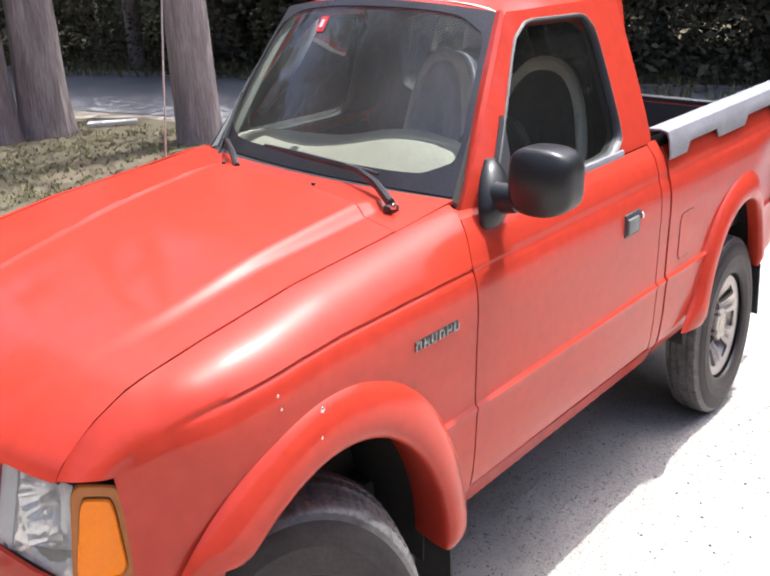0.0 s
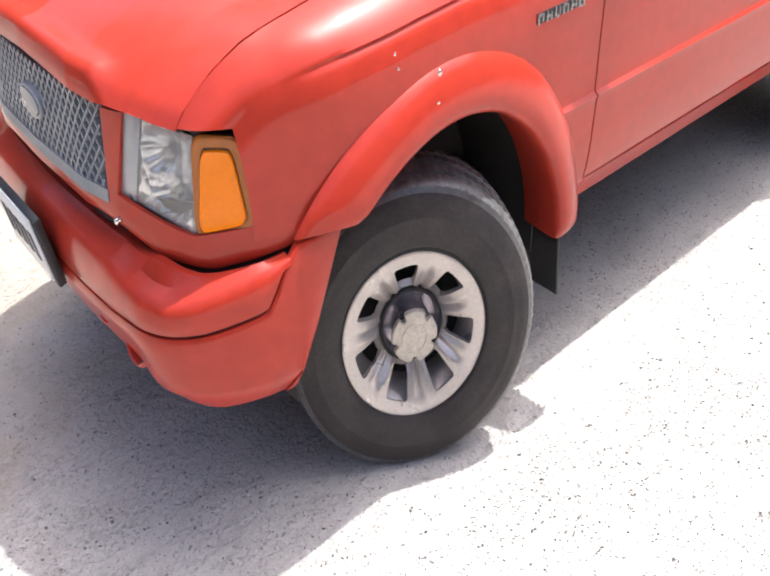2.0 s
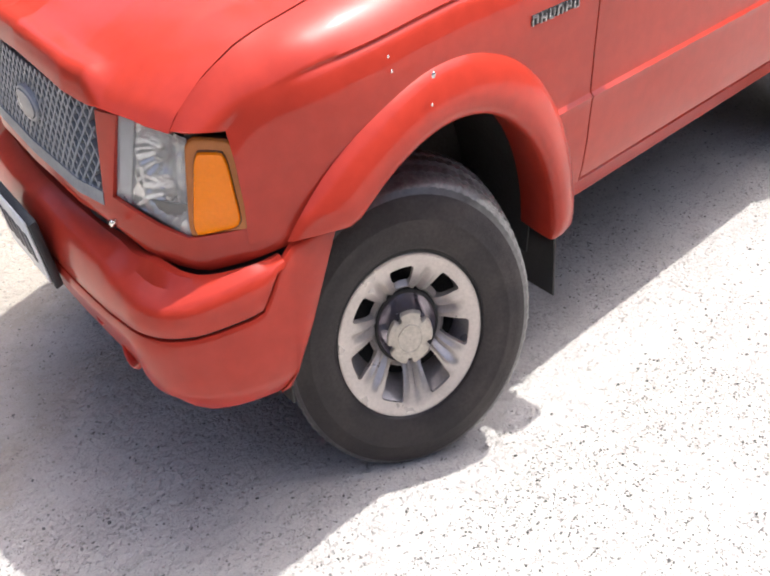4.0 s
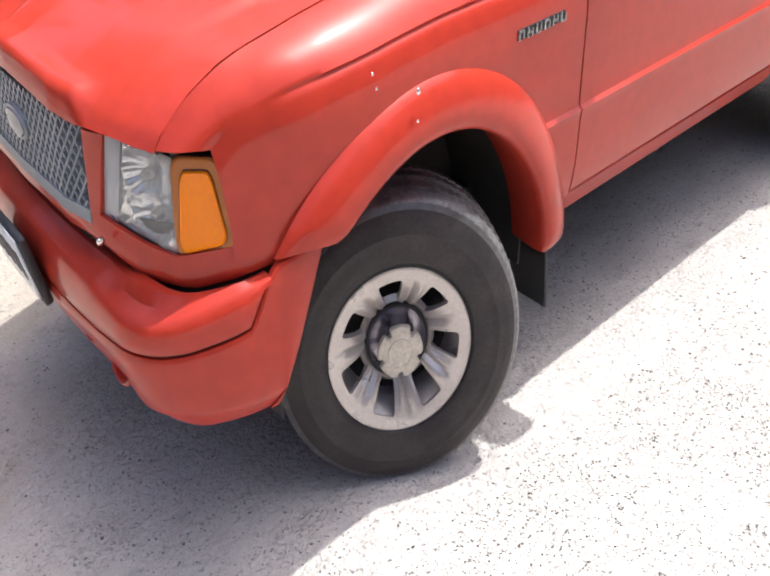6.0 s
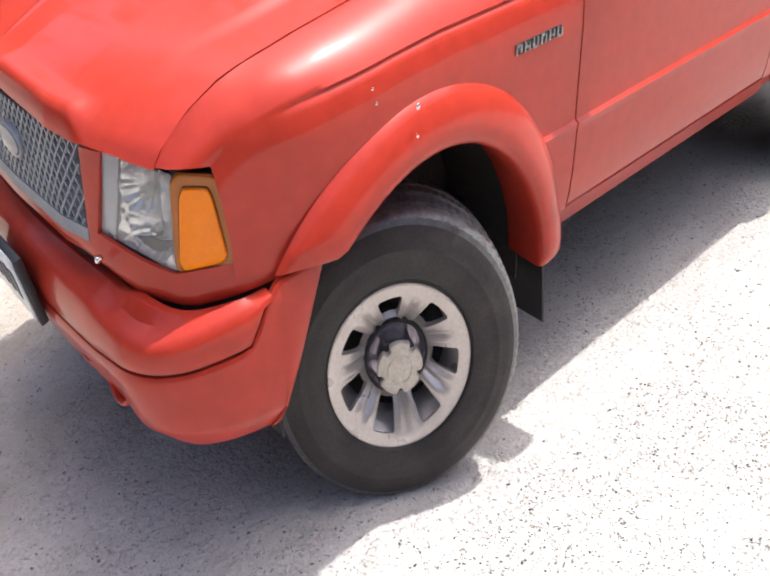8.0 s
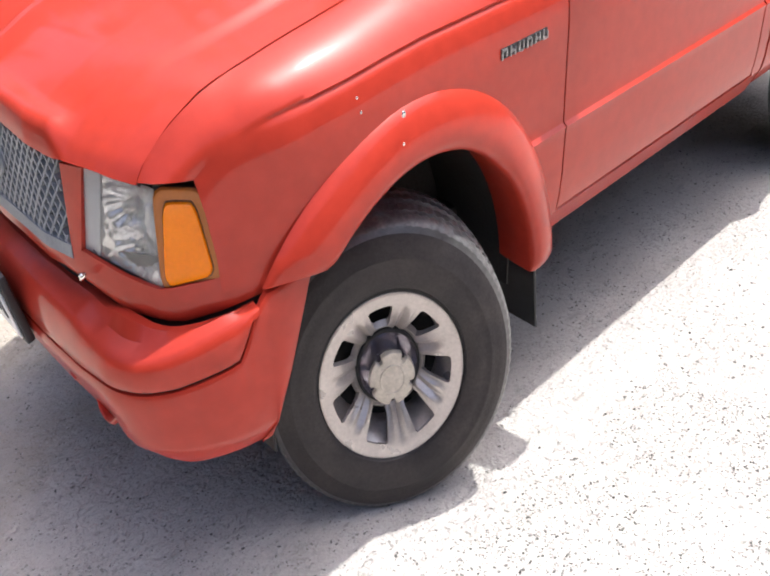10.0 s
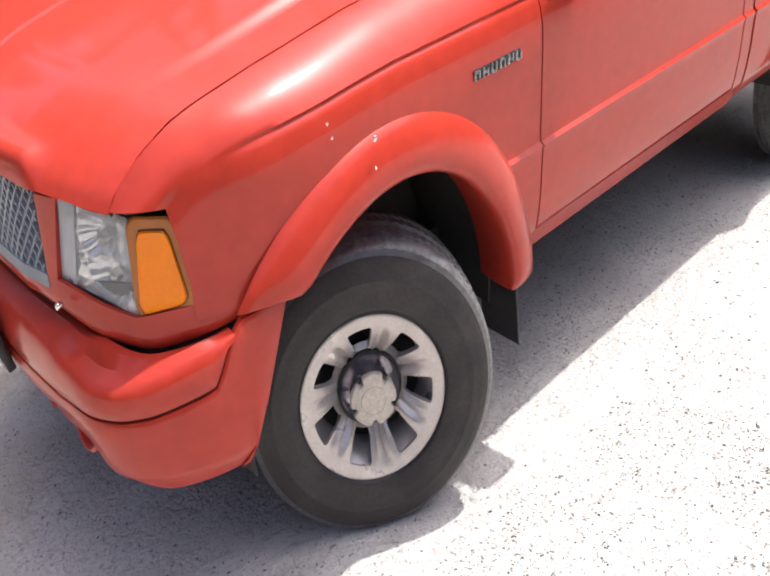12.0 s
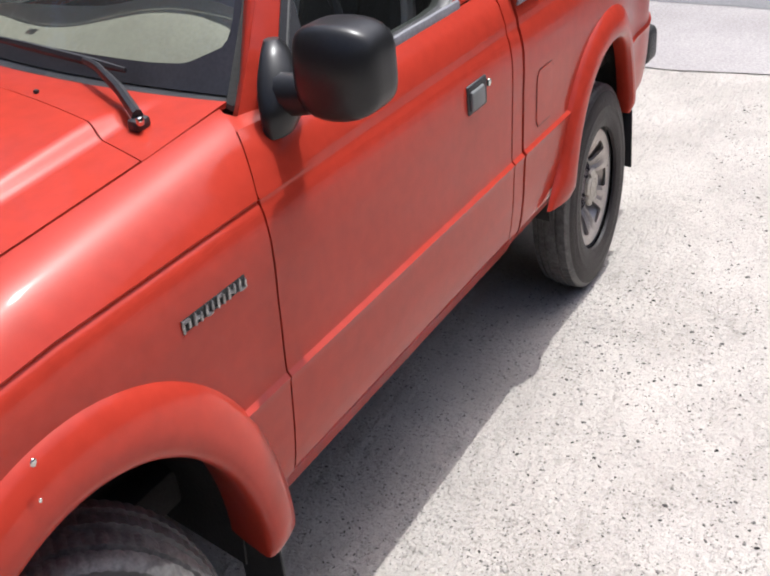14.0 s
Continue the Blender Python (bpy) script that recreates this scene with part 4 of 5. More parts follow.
both(lambda: rbox((1.32, -0.775, 0.84), (1.12, 0.05, 0.56), 0.02), "door_trim", SEAT_DARK)

# front: header panel, grille, lamps
FY = [0.0, 0.30, 0.42, 0.47, 0.55, 0.65, 0.70, 0.735, 0.765, 0.80]
FX = [-0.655, -0.648, -0.625, -0.607, -0.572, -0.512, -0.462, -0.42, -0.38, -0.30]


def front_x(y, z=0.85):
    return lerp(abs(y), FY, FX) + 0.10 * (z - 0.78)


GAP_Y, GAP_Z = [0.0, 0.38, 0.443, 0.533, 0.613, 0.669, 0.735, 0.777, 0.82], [0.752, 0.746, 0.732, 0.698, 0.685, 0.684, 0.700, 0.716, 0.735]


def panel_low():
    ys = [0.0, 0.1, 0.2, 0.3, 0.36, 0.40, 0.425, 0.45, 0.48, 0.52, 0.56, 0.60, 0.64, 0.67, 0.70, 0.73, 0.755, 0.775, 0.795]
    rows = []
    for t in (0, 0.1, 0.3, 0.6, 0.9, 1.0):
        row = []
        for y in ys:
            zb = lerp(y, GAP_Y, GAP_Z)
            zt = lerp(y, [0, 0.40, 0.426, 0.44, 0.632, 0.738, 0.77, 0.80], [0.780, 0.790, 0.803, 0.803, 0.749, 0.767, 0.778, 0.785])
            z = zb + (zt - zb) * t
            inset = 0.012 * (1 - min(1, t / 0.3)) ** 2
            row.append((front_x(y, z) + inset - 0.004, -y, z))
        rows.append(row)
    return thick(grid(rows), 0.012)


both(panel_low, "header_panel", PAINT)


def panel_mid():
    rows = []
    for i in range(7):
        z = 0.796 + (0.962 - 0.796) * i / 6
        yi, yo = 0.408, 0.440 + (0.478 - 0.440) * i / 6
        rows.append([(front_x(y, z) - 0.004, -y, z) for y in (yi, yi + 0.25 * (yo - yi), yi + 0.75 * (yo - yi), yo)])
    return thick(grid(rows), 0.014)


both(panel_mid, "lamp_surround", PAINT)

GY = [-0.41 + 0.82 * i / 40 for i in range(41)]


def grille_low(y):
    return 0.784 + 0.010 * (abs(y) / 0.41) ** 2


part("grille_backing", grid([[(front_x(y, z) + 0.045, y, z) for y in GY] for z in (0.76, 0.87, 0.985)]), DARK, truck)
grille = part("grille", thick(grid([[(front_x(y, z) - 0.006, y, z) for y in GY] for z in (grille_low(0) - 0.004, 0.792, 0.800, 0.806)]), 0.03), GRILLE_GREY, truck, "grey plastic grille with a fine diamond mesh")
bm = bmesh.new()
for sgn in (1, -1):
    for k in range(-8, 32):
        y0 = -0.41 + k * 0.032
        strand = []
        for i in range(9):
            z = 0.80 + 0.17 * i / 8
            y = y0 + sgn * (z - 0.80) * 0.92 + (0.13 if sgn < 0 else -0.02)
            if abs(y) > 0.408:
                continue
            x = front_x(y, z)
            strand.append([(x - 0.002, y - 0.0052, z), (x - 0.002, y + 0.0052, z), (x + 0.014, y + 0.0045, z), (x + 0.014, y - 0.0045, z)])
        if len(strand) > 1:
            grid(strand, bm, closed=True)
part("grille_mesh", bm, GRILLE_GREY, grille, "fine grey diamond mesh", smooth=False)


def oval(a, b, x_out, depth, y0=0.0, z0=0.885):
    bm = bmesh.new()
    n = 40
    rows = []
    for s, dx in ((1.0, depth), (1.0, 0.003), (0.96, 0.0), (0.5, -0.003), (0.02, -0.004)):
        rows.append([(front_x(y0 + s * a * math.cos(t), z0) - x_out + dx, y0 + s * a * math.cos(t), z0 + s * b * math.sin(t)) for t in (2 * math.pi * k / n for k in range(n))])
    return grid(rows, bm, closed=True)


emblem = part("emblem", oval(0.080, 0.036, 0.010, 0.02), GRILLE_GREY, grille, "plain grey oval badge with a worn rim")
part("emblem_face", oval(0.069, 0.028, 0.0145, 0.006), mat("emblem_grey", (0.20, 0.21, 0.235), rough=0.25, scale=40, mix=0.2), grille)


def patch(p00, p10, p11, p01, nu, nv, bulge=0.0, back=0.0, jitter=0.0, seed=1):
    """A sheet over four corners, swelling outwards."""
    r = random.Random(seed)
    a, b, c, d = (Vector(p) for p in (p00, p10, p11, p01))
    nrm = (b - a).cross(d - a).normalized()
    if nrm.x > 0:
        nrm = -nrm
    rows = []
    for j in range(nv + 1):
        row = []
        for i in range(nu + 1):
            u, v = i / nu, j / nv
            p = a.lerp(b, u).lerp(d.lerp(c, u), v)
            edge = i in (0, nu) or j in (0, nv)
            row.append(tuple(p + nrm * (bulge * (16 * u * (1 - u) * v * (1 - v)) ** 0.5 - back + (0 if edge else r.uniform(-jitter, jitter)))))
        rows.append(row)
    return grid(rows)


def raised(corners, tall=1.0):
    """A lens with rounded corners that stands proud of its rim."""
    c = [Vector(p) for p in corners]
    nrm = (c[1] - c[0]).cross(c[3] - c[0]).normalized()
    if nrm.x > 0:
        nrm = -nrm
    mid = sum(c, Vector()) / 4
    loop = resample(corners, 40, 2)
    return grid([[tuple(mid + (p - mid) * s + nrm * h * tall) for p in loop] for s, h in ((1.0, 0.001), (0.985, 0.007), (0.94, 0.010), (0.88, 0.0085), (0.5, 0.011), (0.001, 0.012))], closed=True)


def shrink(pts, s):
    c = sum((Vector(p) for p in pts), Vector()) / len(pts)
    return [tuple(c + (Vector(p) - c) * s) for p in pts]


AMBER_GAP = mat("amber_groove", (0.10, 0.035, 0.008), rough=0.3, scale=30, mix=0.3)
AMBER_RIM = mat("amber_rim", (0.36, 0.115, 0.014), rough=0.10, metal=0.2, scale=30, mix=0.3)


def lamp(sign):
    f = lambda pts: [(x, sign * y, z) for x, y, z in pts]
    main = f([(-0.607, -0.436, 0.802), (-0.521, -0.630, 0.752), (-0.502, -0.634, 0.930), (-0.582, -0.482, 0.966)])
    side = f([(-0.518, -0.635, 0.744), (-0.414, -0.743, 0.764), (-0.420, -0.719, 0.928), (-0.500, -0.639, 0.936)])
    housing = part("headlight", patch(*shrink(main, 1.025), 6, 6, -0.02, 0.035), BLACK_TRIM, truck, "clear headlight with a faceted reflector beside an amber lens")
    part("lamp_pocket", patch(*shrink(side, 1.06), 6, 6, 0.0, 0.010), BLACK_TRIM, housing)
    nu, nv = 60, 48
    bm = patch(*shrink(main, 1.05), nu, nv, -0.008, 0.004)
    bm.verts.ensure_lookup_table()
    for j in range(1, nv):
        for i in range(1, nu):
            v, u, w = bm.verts[j * (nu + 1) + i], i / nu, j / nv
            deep = 0.0
            for cu, cw, ru, rw in ((0.52, 0.66, 0.30, 0.30), (0.66, 0.27, 0.30, 0.25)):
                d = math.hypot((u - cu) / ru, (w - cw) / rw)
                if d < 1:
                    deep = max(deep, 0.030 * (1 - d * d) + 0.003 * math.sin(14 * math.atan2(w - cw, u - cu)) * d)
            q = Vector((0, u * 8.5, w * 7.0))
            mid = noise.voronoi(q)[1][0]
            v.co.x += deep + 0.011 * (q - mid).dot(noise.noise_vector(mid * 3.7)) * (1 if deep == 0 else 0.7)
    part("lamp_reflector", bm, REFLECTOR, housing, "faceted silver reflector")
    a, b, c, d = (Vector(p) for p in main)
    for u, w in ((0.52, 0.66), (0.66, 0.27)):
        bulb = tube([a.lerp(b, u).lerp(d.lerp(c, u), w) + Vector((x, 0, 0)) for x in (0.034, 0.012, 0.008, 0.005)], [0.012, 0.012, 0.009, 0.003], 12)
        part("lamp_bulb", bulb, CHROME, housing, "silver-capped bulb")
    wide = [Vector(p) for p in shrink(main, 1.05)]
    part("lamp_bezel", patch(wide[0], wide[0].lerp(wide[1], 0.21), wide[3].lerp(wide[2], 0.24), wide[3], 6, 8, 0.003, 0.003), LAMP_GREY, housing)
    lens = part("lamp_lens", patch(*shrink(main, 1.05), 10, 8, 0.012), LAMP_GLASS, housing, "clear plastic lens")
    lens.visible_shadow = False
    tagged(part("turn_signal_rim", raised(shrink(side, 1.05), 0.30), AMBER_RIM, housing), "bronze rim round the amber lens")
    s = [Vector(p) for p in side]
    inner = [tuple(s[0].lerp(s[1], u).lerp(s[3].lerp(s[2], u), v)) for u, v in ((0.045, 0.035), (0.90, 0.06), (0.80, 0.89), (0.17, 0.89))]
    part("turn_signal_gap", raised(shrink(inner, 1.035), 0.62), AMBER_GAP, housing)
    part("turn_signal_lens", raised(inner), AMBER, housing, "bright amber turn signal lens")


lamp(1)
lamp(-1)


# bumper
def plan(k):
    """The bumper's outline seen from above, from one wheel opening to the other; k from -1 to 1."""
    s, a = (-1 if k < 0 else 1), abs(k)
    if a < 0.5:
        y = 0.55 * a / 0.5
        x = -0.705 + 0.04 * (y / 0.7) ** 2
    elif a < 0.8:
        t = (a - 0.5) / 0.3 * math.pi / 2 * 0.93
        y = 0.55 + 0.265 * math.sin(t)
        x = -0.705 + 0.04 * (y / 0.7) ** 2 + 0.33 * (1 - math.cos(t))
    else:
        t0 = math.pi / 2 * 0.93
        y0, x0 = 0.55 + 0.265 * math.sin(t0), -0.705 + 0.04 * ((0.55 + 0.265 * math.sin(t0)) / 0.7) ** 2 + 0.33 * (1 - math.cos(t0))
        t = (a - 0.8) / 0.2
        y, x = y0 + 0.006 * math.sin(math.pi * t), x0 + (-0.222 - x0) * t
    return Vector((x, s * y, 0))


def plan_out(k):
    d = plan(min(1, k + 0.004)) - plan(max(-1, k - 0.004))
    n = Vector((d.y, -d.x, 0)).normalized()
    return n if n.dot(plan(k) - Vector((0.3, 0, 0))) > 0 else -n


def bumper_strip(k0, k1, section, n=60):
    rows = []
    for i in range(n + 1):
        k = k0 + (k1 - k0) * i / n
        p, o = plan(k), plan_out(k)
        q = max(0.0, (abs(k) - 0.79) / 0.21)
        rows.append([tuple(p + o * d + Vector((-q * 0.150 * max(0.0, min(1.25, (0.70 - z) / 0.27)), 0, z))) for d, z in section(abs(k), p)])
    return grid(rows)


K_END = 0.792


def split_z(a):
    """Where the bar ends and the skirt begins; the joint turns up near the wheel."""
    low = lerp(a, [0.0, 0.4, 0.5, 0.6, 0.65, 0.7, 0.74], [0.578, 0.579, 0.587, 0.589, 0.595, 0.607, 0.615])
    return low + (0.716 - low) * smooth01((a - (K_END - 0.046)) / 0.052)


def bar_section(a, p):
    f = smooth01((a - 0.45) / 0.35)
    z_e = lerp(a, [0.0, 0.4, 0.45, 0.55, 0.6, 0.65, 0.7, 0.74, 0.77, 0.80], [0.692, 0.683, 0.670, 0.660, 0.658, 0.670, 0.687, 0.697, 0.703, 0.712])
    top_in = -lerp(a, [0.0, 0.3, 0.45, 0.5, 0.6, 0.7, 0.8], [0.085, 0.095, 0.100, 0.106, 0.096, 0.068, 0.045])
    ease = 1 - smooth01((a - 0.735) / 0.05)
    z_in = z_e + 0.024 * (1 - f) - 0.004 + 0.025 * math.exp(-((a - 0.56) / 0.09) ** 2)
    b = min(split_z(a) + 0.0015, z_e - 0.016)
    m = z_e - 0.006 - b
    return [(top_in - 0.02, z_in - 0.05), (top_in, z_in), (top_in * 0.75, z_in + 0.002), (min(-0.034, top_in * 0.55), z_e + 0.010 * ease), (-0.026, z_e + 0.004 * ease), (-0.017, z_e - 0.002), (-0.010, z_e - 0.10 * m), (-0.003, z_e - 0.35 * m), (0.001, b + 0.40 * m), (-0.002, b + 0.15 * m), (-0.005, b + 0.002), (-0.016, b)]


bumper = part("front_bumper", bumper_strip(-K_END, K_END, bar_section, 120), PAINT, truck, "red painted front bumper")


def skirt_section(a, p):
    low = lerp(a, [0.0, 0.3, 0.4, 0.45, 0.5, 0.55, 0.58, 0.65, 0.8], [0.400, 0.390, 0.401, 0.412, 0.427, 0.432, 0.420, 0.402, 0.404])
    t = split_z(a) - 0.003 + 0.016 * smooth01((a - 0.79) / 0.02)
    end = smooth01((a - 0.9) / 0.1)
    tuck = 0.045 * (1 - smooth01((a - 0.42) / 0.2))
    rows = [(-0.022, t - 0.002), (-0.005, t - 0.001 - 0.003 * end), (0.0, t - 0.012 - 0.003 * end), (0.0, 0.545), (-0.002, 0.50), (-0.005, 0.468), (-0.009, 0.456), (-0.034, low + 0.012), (-0.044, low + 0.003), (-0.07 + 0.03 * end, low), (-0.12 + 0.07 * end, low + 0.012)]
    return [(d - tuck * max(0.0, (0.56 - z) / 0.13), z) for d, z in rows]


part("bumper_skirt", bumper_strip(-1, 1, skirt_section, 130), PAINT, truck, "red plastic skirt below the bumper")
part("bumper_joint", bumper_strip(-0.82, 0.82, lambda a, p: [(-0.014, min(0.70, split_z(a) + 0.02)), (-0.014, split_z(a) - 0.03)], 100), DARK, truck)


for sgn in (-1, 1):
    for k0, z, size, tall in ((0.44, 0.497, 0.78, 0.85), (0.315, 0.527, 0.50, 0.7)):
        p, o = plan(sgn * k0), plan_out(sgn * k0)
        tuck = 0.045 * (1 - smooth01((k0 - 0.42) / 0.2)) * max(0.0, (0.56 - z) / 0.13)
        m = Matrix.Translation(p + Vector((0, 0, z)) + o * (-0.009 - tuck)) @ o.to_track_quat("-Y", "Z").to_matrix().to_4x4() @ pose(0, 0, 0, -14, 0, 0) @ Matrix.Diagonal((size * 1.15, size, size * tall, 1))
        bm = lathe([(-0.004, 0.060), (0.003, 0.056), (0.005, 0.050), (0.001, 0.044), (-0.016, 0.038), (-0.020, 0.022), (-0.012, 0.016), (-0.011, 0.001)], 28)
        bm.transform(m)
        part("bumper_recess", bm, PAINT, truck, "rounded blank recess in the bumper skirt")
    part("panel_bolt", rbox((front_x(0.46) - 0.035, sgn * 0.47, 0.766), (0.02, 0.016, 0.014), 0.005), CHROME, truck)
part("bumper_core", rbox((-0.50, 0, 0.575), (0.20, 1.10, 0.13), 0.03), DARK, truck)
plate = part("number_plate", rbox((-0.748, 0, 0.625), (0.006, 0.305, 0.155), 0.002, 1, pose(0, 0, 0, 0, -12, 0)), PLATE_WHITE, truck, "white number plate with plain bars")
for i in range(5):
    part("plate_bar", rbox((-0.752, -0.105 + 0.052 * i, 0.625), (0.003, 0.03, 0.07), 0.001, 1, pose(0, 0, 0, 0, -12, 0)), INK, plate)
part("plate_holder", rbox((-0.730, 0, 0.615), (0.025, 0.32, 0.17), 0.006, 2, pose(0, 0, 0, 0, -12, 0)), BLACK_TRIM, truck)

part("bumper_gap_liner", thick(grid([[(front_x(y, 0.74) + 0.035, y, z) for y in [-0.8 + 0.04 * i for i in range(41)]] for z in (0.60, 0.70, 0.80)]), 0.004), DARK, truck)

# mirrors, handles, small fittings


def mirror_housing():
    bm = bmesh.new()
    bmesh.ops.create_cube(bm, size=1.0)
    bmesh.ops.subdivide_edges(bm, edges=bm.edges[:], cuts=7, use_grid_fill=True)
    for v in bm.verts:
        x, y, z = (2 * c for c in v.co)
        m = max(abs(x), abs(y), abs(z))
        l = (abs(x) ** 5 + abs(y) ** 5 + abs(z) ** 5) ** 0.2
        x, y, z = (c * m / l for c in (x, y, z))
        w = 0.097
        hz = 0.068 * (1 - 0.10 * (y < 0) * abs(y) ** 2)
        dx = 0.062 * (1 - 0.30 * max(0, -x) * abs(z) ** 2)
        v.co = Vector((0.885 + dx * x - 0.022 * (1 - y * y) * (x < 0) + 0.03 * y * -1 * 0.6, -0.973 + w * y, 1.259 + hz * z + 0.010 * (1 - y * y) * z))
    return bm


def mirror_base():
    rows = []
    for i in range(9):
        t = i / 8
        z = 1.135 + 0.145 * t
        w = 0.084 * math.sin(math.pi * (0.16 + 0.80 * t)) ** 0.6
        d = 0.052 * math.sin(math.pi * (0.12 + 0.83 * t)) ** 0.7
        rows.append([(0.848 + 0.055 * t + 0.85 * w * math.cos(a), cab_y(z) - 0.012 - d * max(0, math.sin(a)) + 0.02 * min(0, math.sin(a)) * -1, z) for a in (2 * math.pi * k / 20 for k in range(20))])
    return cap_ends(grid(rows, closed=True))


for sgn in (1, -1):
    f = (lambda b: b) if sgn > 0 else mirror_y
    if sgn > 0:
        wing = part("wing_mirror", mirror_housing(), MIRROR_BLACK, truck, "black plastic door mirror")
        part("mirror_foot", mirror_base(), MIRROR_BLACK, wing)
        part("mirror_arm", tube([(0.86, -0.80, 1.20), (0.872, -0.88, 1.205)], [0.040, 0.034], 12), MIRROR_BLACK, wing)
        part("mirror_glass", rbox((0.938, -0.973, 1.257), (0.006, 0.155, 0.10), 0.002), CHROME, wing)
    sail = f(grid([[(x, cab_y(z, x) - 0.004, z) for x in (x0, x1)] for z, x0, x1 in ((1.168, 0.872, 1.02), (1.24, 0.945, 1.03), (1.34, 1.03, 1.055), (1.36, 1.046, 1.058))]))
    part("window_corner_trim", thick(sail, 0.006), BLACK_TRIM, truck)
    handle = part("door_handle", f(rbox((1.655, -0.866, 0.984), (0.118, 0.012, 0.068), 0.006, 3)), BLACK_TRIM, truck, "grey door handle in a dark recess")
    part("handle_lever", f(rbox((1.645, -0.876, 0.982), (0.080, 0.012, 0.046), 0.006, 3)), HANDLE, handle)
    part("lock_cylinder", f(rbox((1.722, -0.874, 0.998), (0.018, 0.010, 0.018), 0.004, 2)), CHROME, handle)
    part("mud_flap", f(rbox((0.615, -0.751, 0.345), (0.008, 0.162, 0.24), 0.003, 1, pose(0, 0, 0, 0, -4, 0))), BLACK_TRIM, truck, "black rubber mud flap")
    part("mud_flap", f(rbox((3.185, -0.735, 0.395), (0.008, 0.19, 0.215), 0.003, 1, pose(0, 0, 0, 0, -4, 0))), BLACK_TRIM, truck, "black rubber mud flap")
    # the dark plate is added for the shadows between the badge blocks
    badge = part("badge", f(rbox((0.505, -0.8655, 0.971), (0.192, 0.004, 0.023), 0.0015)), DARK, truck, "chrome badge of six plain blocks, dark plate for the shade between")
    for i in range(6):
        bm = bmesh.new()
        x = 0.421 + 0.0336 * i
        for dx, dz, w, h in ((-0.0085, 0.0, 0.0075, 0.022), (0.0085, 0.001 - 0.004 * (i % 2), 0.0075, 0.017), (0.0, 0.007 - 0.008 * (i % 3), 0.016, 0.006)):
            rbox((x + dx, -0.869, 0.971 + dz), (w, 0.007, h), 0.002, 1, bm=bm)
        part("badge_block", f(bm), BADGE_METAL, badge)

# small bolts of the driver's front flare
for x, y, z in ((-0.080, -0.866, 1.022), (-0.072, -0.868, 0.994), (0.028, -0.902, 0.969), (0.020, -0.906, 0.916)):
    bm = bmesh.new()
    bmesh.ops.create_uvsphere(bm, u_segments=8, v_segments=6, radius=0.0068 if z == 0.969 else 0.0036)
    bmesh.ops.scale(bm, vec=(1, 0.5, 1), verts=bm.verts)
    bmesh.ops.translate(bm, vec=(x, y, z), verts=bm.verts)
    part("flare_bolt", bm, CHROME, truck)

# fuel flap on the driver's side
bm = bmesh.new()
fo = resample([(2.085, 0.775), (2.215, 0.775), (2.215, 0.925), (2.085, 0.925)], 48, 1)
c = Vector((2.15, 0.85))
grid([[(p[0], -(halfw(p[1]) + d), p[1]) for p in (c + (q - c) * s for q in fo)] for s, d in ((1.0, -0.006), (0.985, 0.0025), (0.5, 0.003), (0.02, 0.003))], bm, closed=True)
fuel = part("fuel_flap", bm, PAINT, truck, "square red fuel filler flap")
part("fuel_flap_gap", grid([[(p[0], -(halfw(p[1]) + d), p[1]) for p in (c + (q - c) * s for q in fo)] for s, d in ((1.03, 0.0008), (0.995, 0.001))], closed=True), DARK, fuel)

# wipers
for piv, elbow, tip in (((0.628, -0.575, 1.188), (0.752, -0.245, 1.232), (0.742, 0.19, 1.246)), ((0.612, 0.20, 1.190), (0.79, 0.52, 1.226), (0.95, 0.60, 1.345))):
    p, e, t = Vector(piv), Vector(elbow), Vector(tip)
    bm = rbox(piv, (0.045, 0.035, 0.022), 0.008, 2)
    tube([p + Vector((0, 0, 0.012)), p.lerp(e, 0.3) + Vector((0, 0, 0.026)), p.lerp(e, 0.7) + Vector((0, 0, 0.02)), e], [0.014, 0.012, 0.009, 0.007], 8, bm)
    wiper = part("wiper", bm, BLACK_TRIM, truck, "black windshield wiper arm")
    d = (t - e)
    part("wiper_blade", tube([e - d * 0.35, e - d * 0.1, e + d * 0.5, t], [0.005, 0.009, 0.009, 0.005], 6), BLACK_TRIM, wiper)
    part("wiper_nut", rbox(p + Vector((-0.012, -0.02, 0.010)), (0.016, 0.016, 0.016), 0.005, 2), CHROME, wiper)
for x, y in ((0.56, -0.23), (0.575, 0.26)):
    p = hood_rear(y / 0.66).lerp(cowl_edge(y / 0.66), 0.18)
    part("washer_nozzle", rbox(p + Vector((0, 0, 0.004)), (0.011, 0.014, 0.008), 0.003, 2), BLACK_TRIM, truck)
bm = lathe([(-0.005, 0.022), (0.006, 0.022), (0.014, 0.014), (0.02, 0.004), (0.02, 0.0005)], 16)
bm.transform(Matrix.Translation((0.64, 0.735, 1.155)) @ pose(0, 0, 0, -90, 0, 0))
antenna = part("antenna", bm, BLACK_TRIM, truck, "thin whip antenna on the fender")
part("antenna_whip", tube([(0.64, 0.735, 1.16), (0.665, 0.735, 1.5), (0.70, 0.735, 1.95)], [0.0045, 0.004, 0.0035], 6), WHIP, antenna)

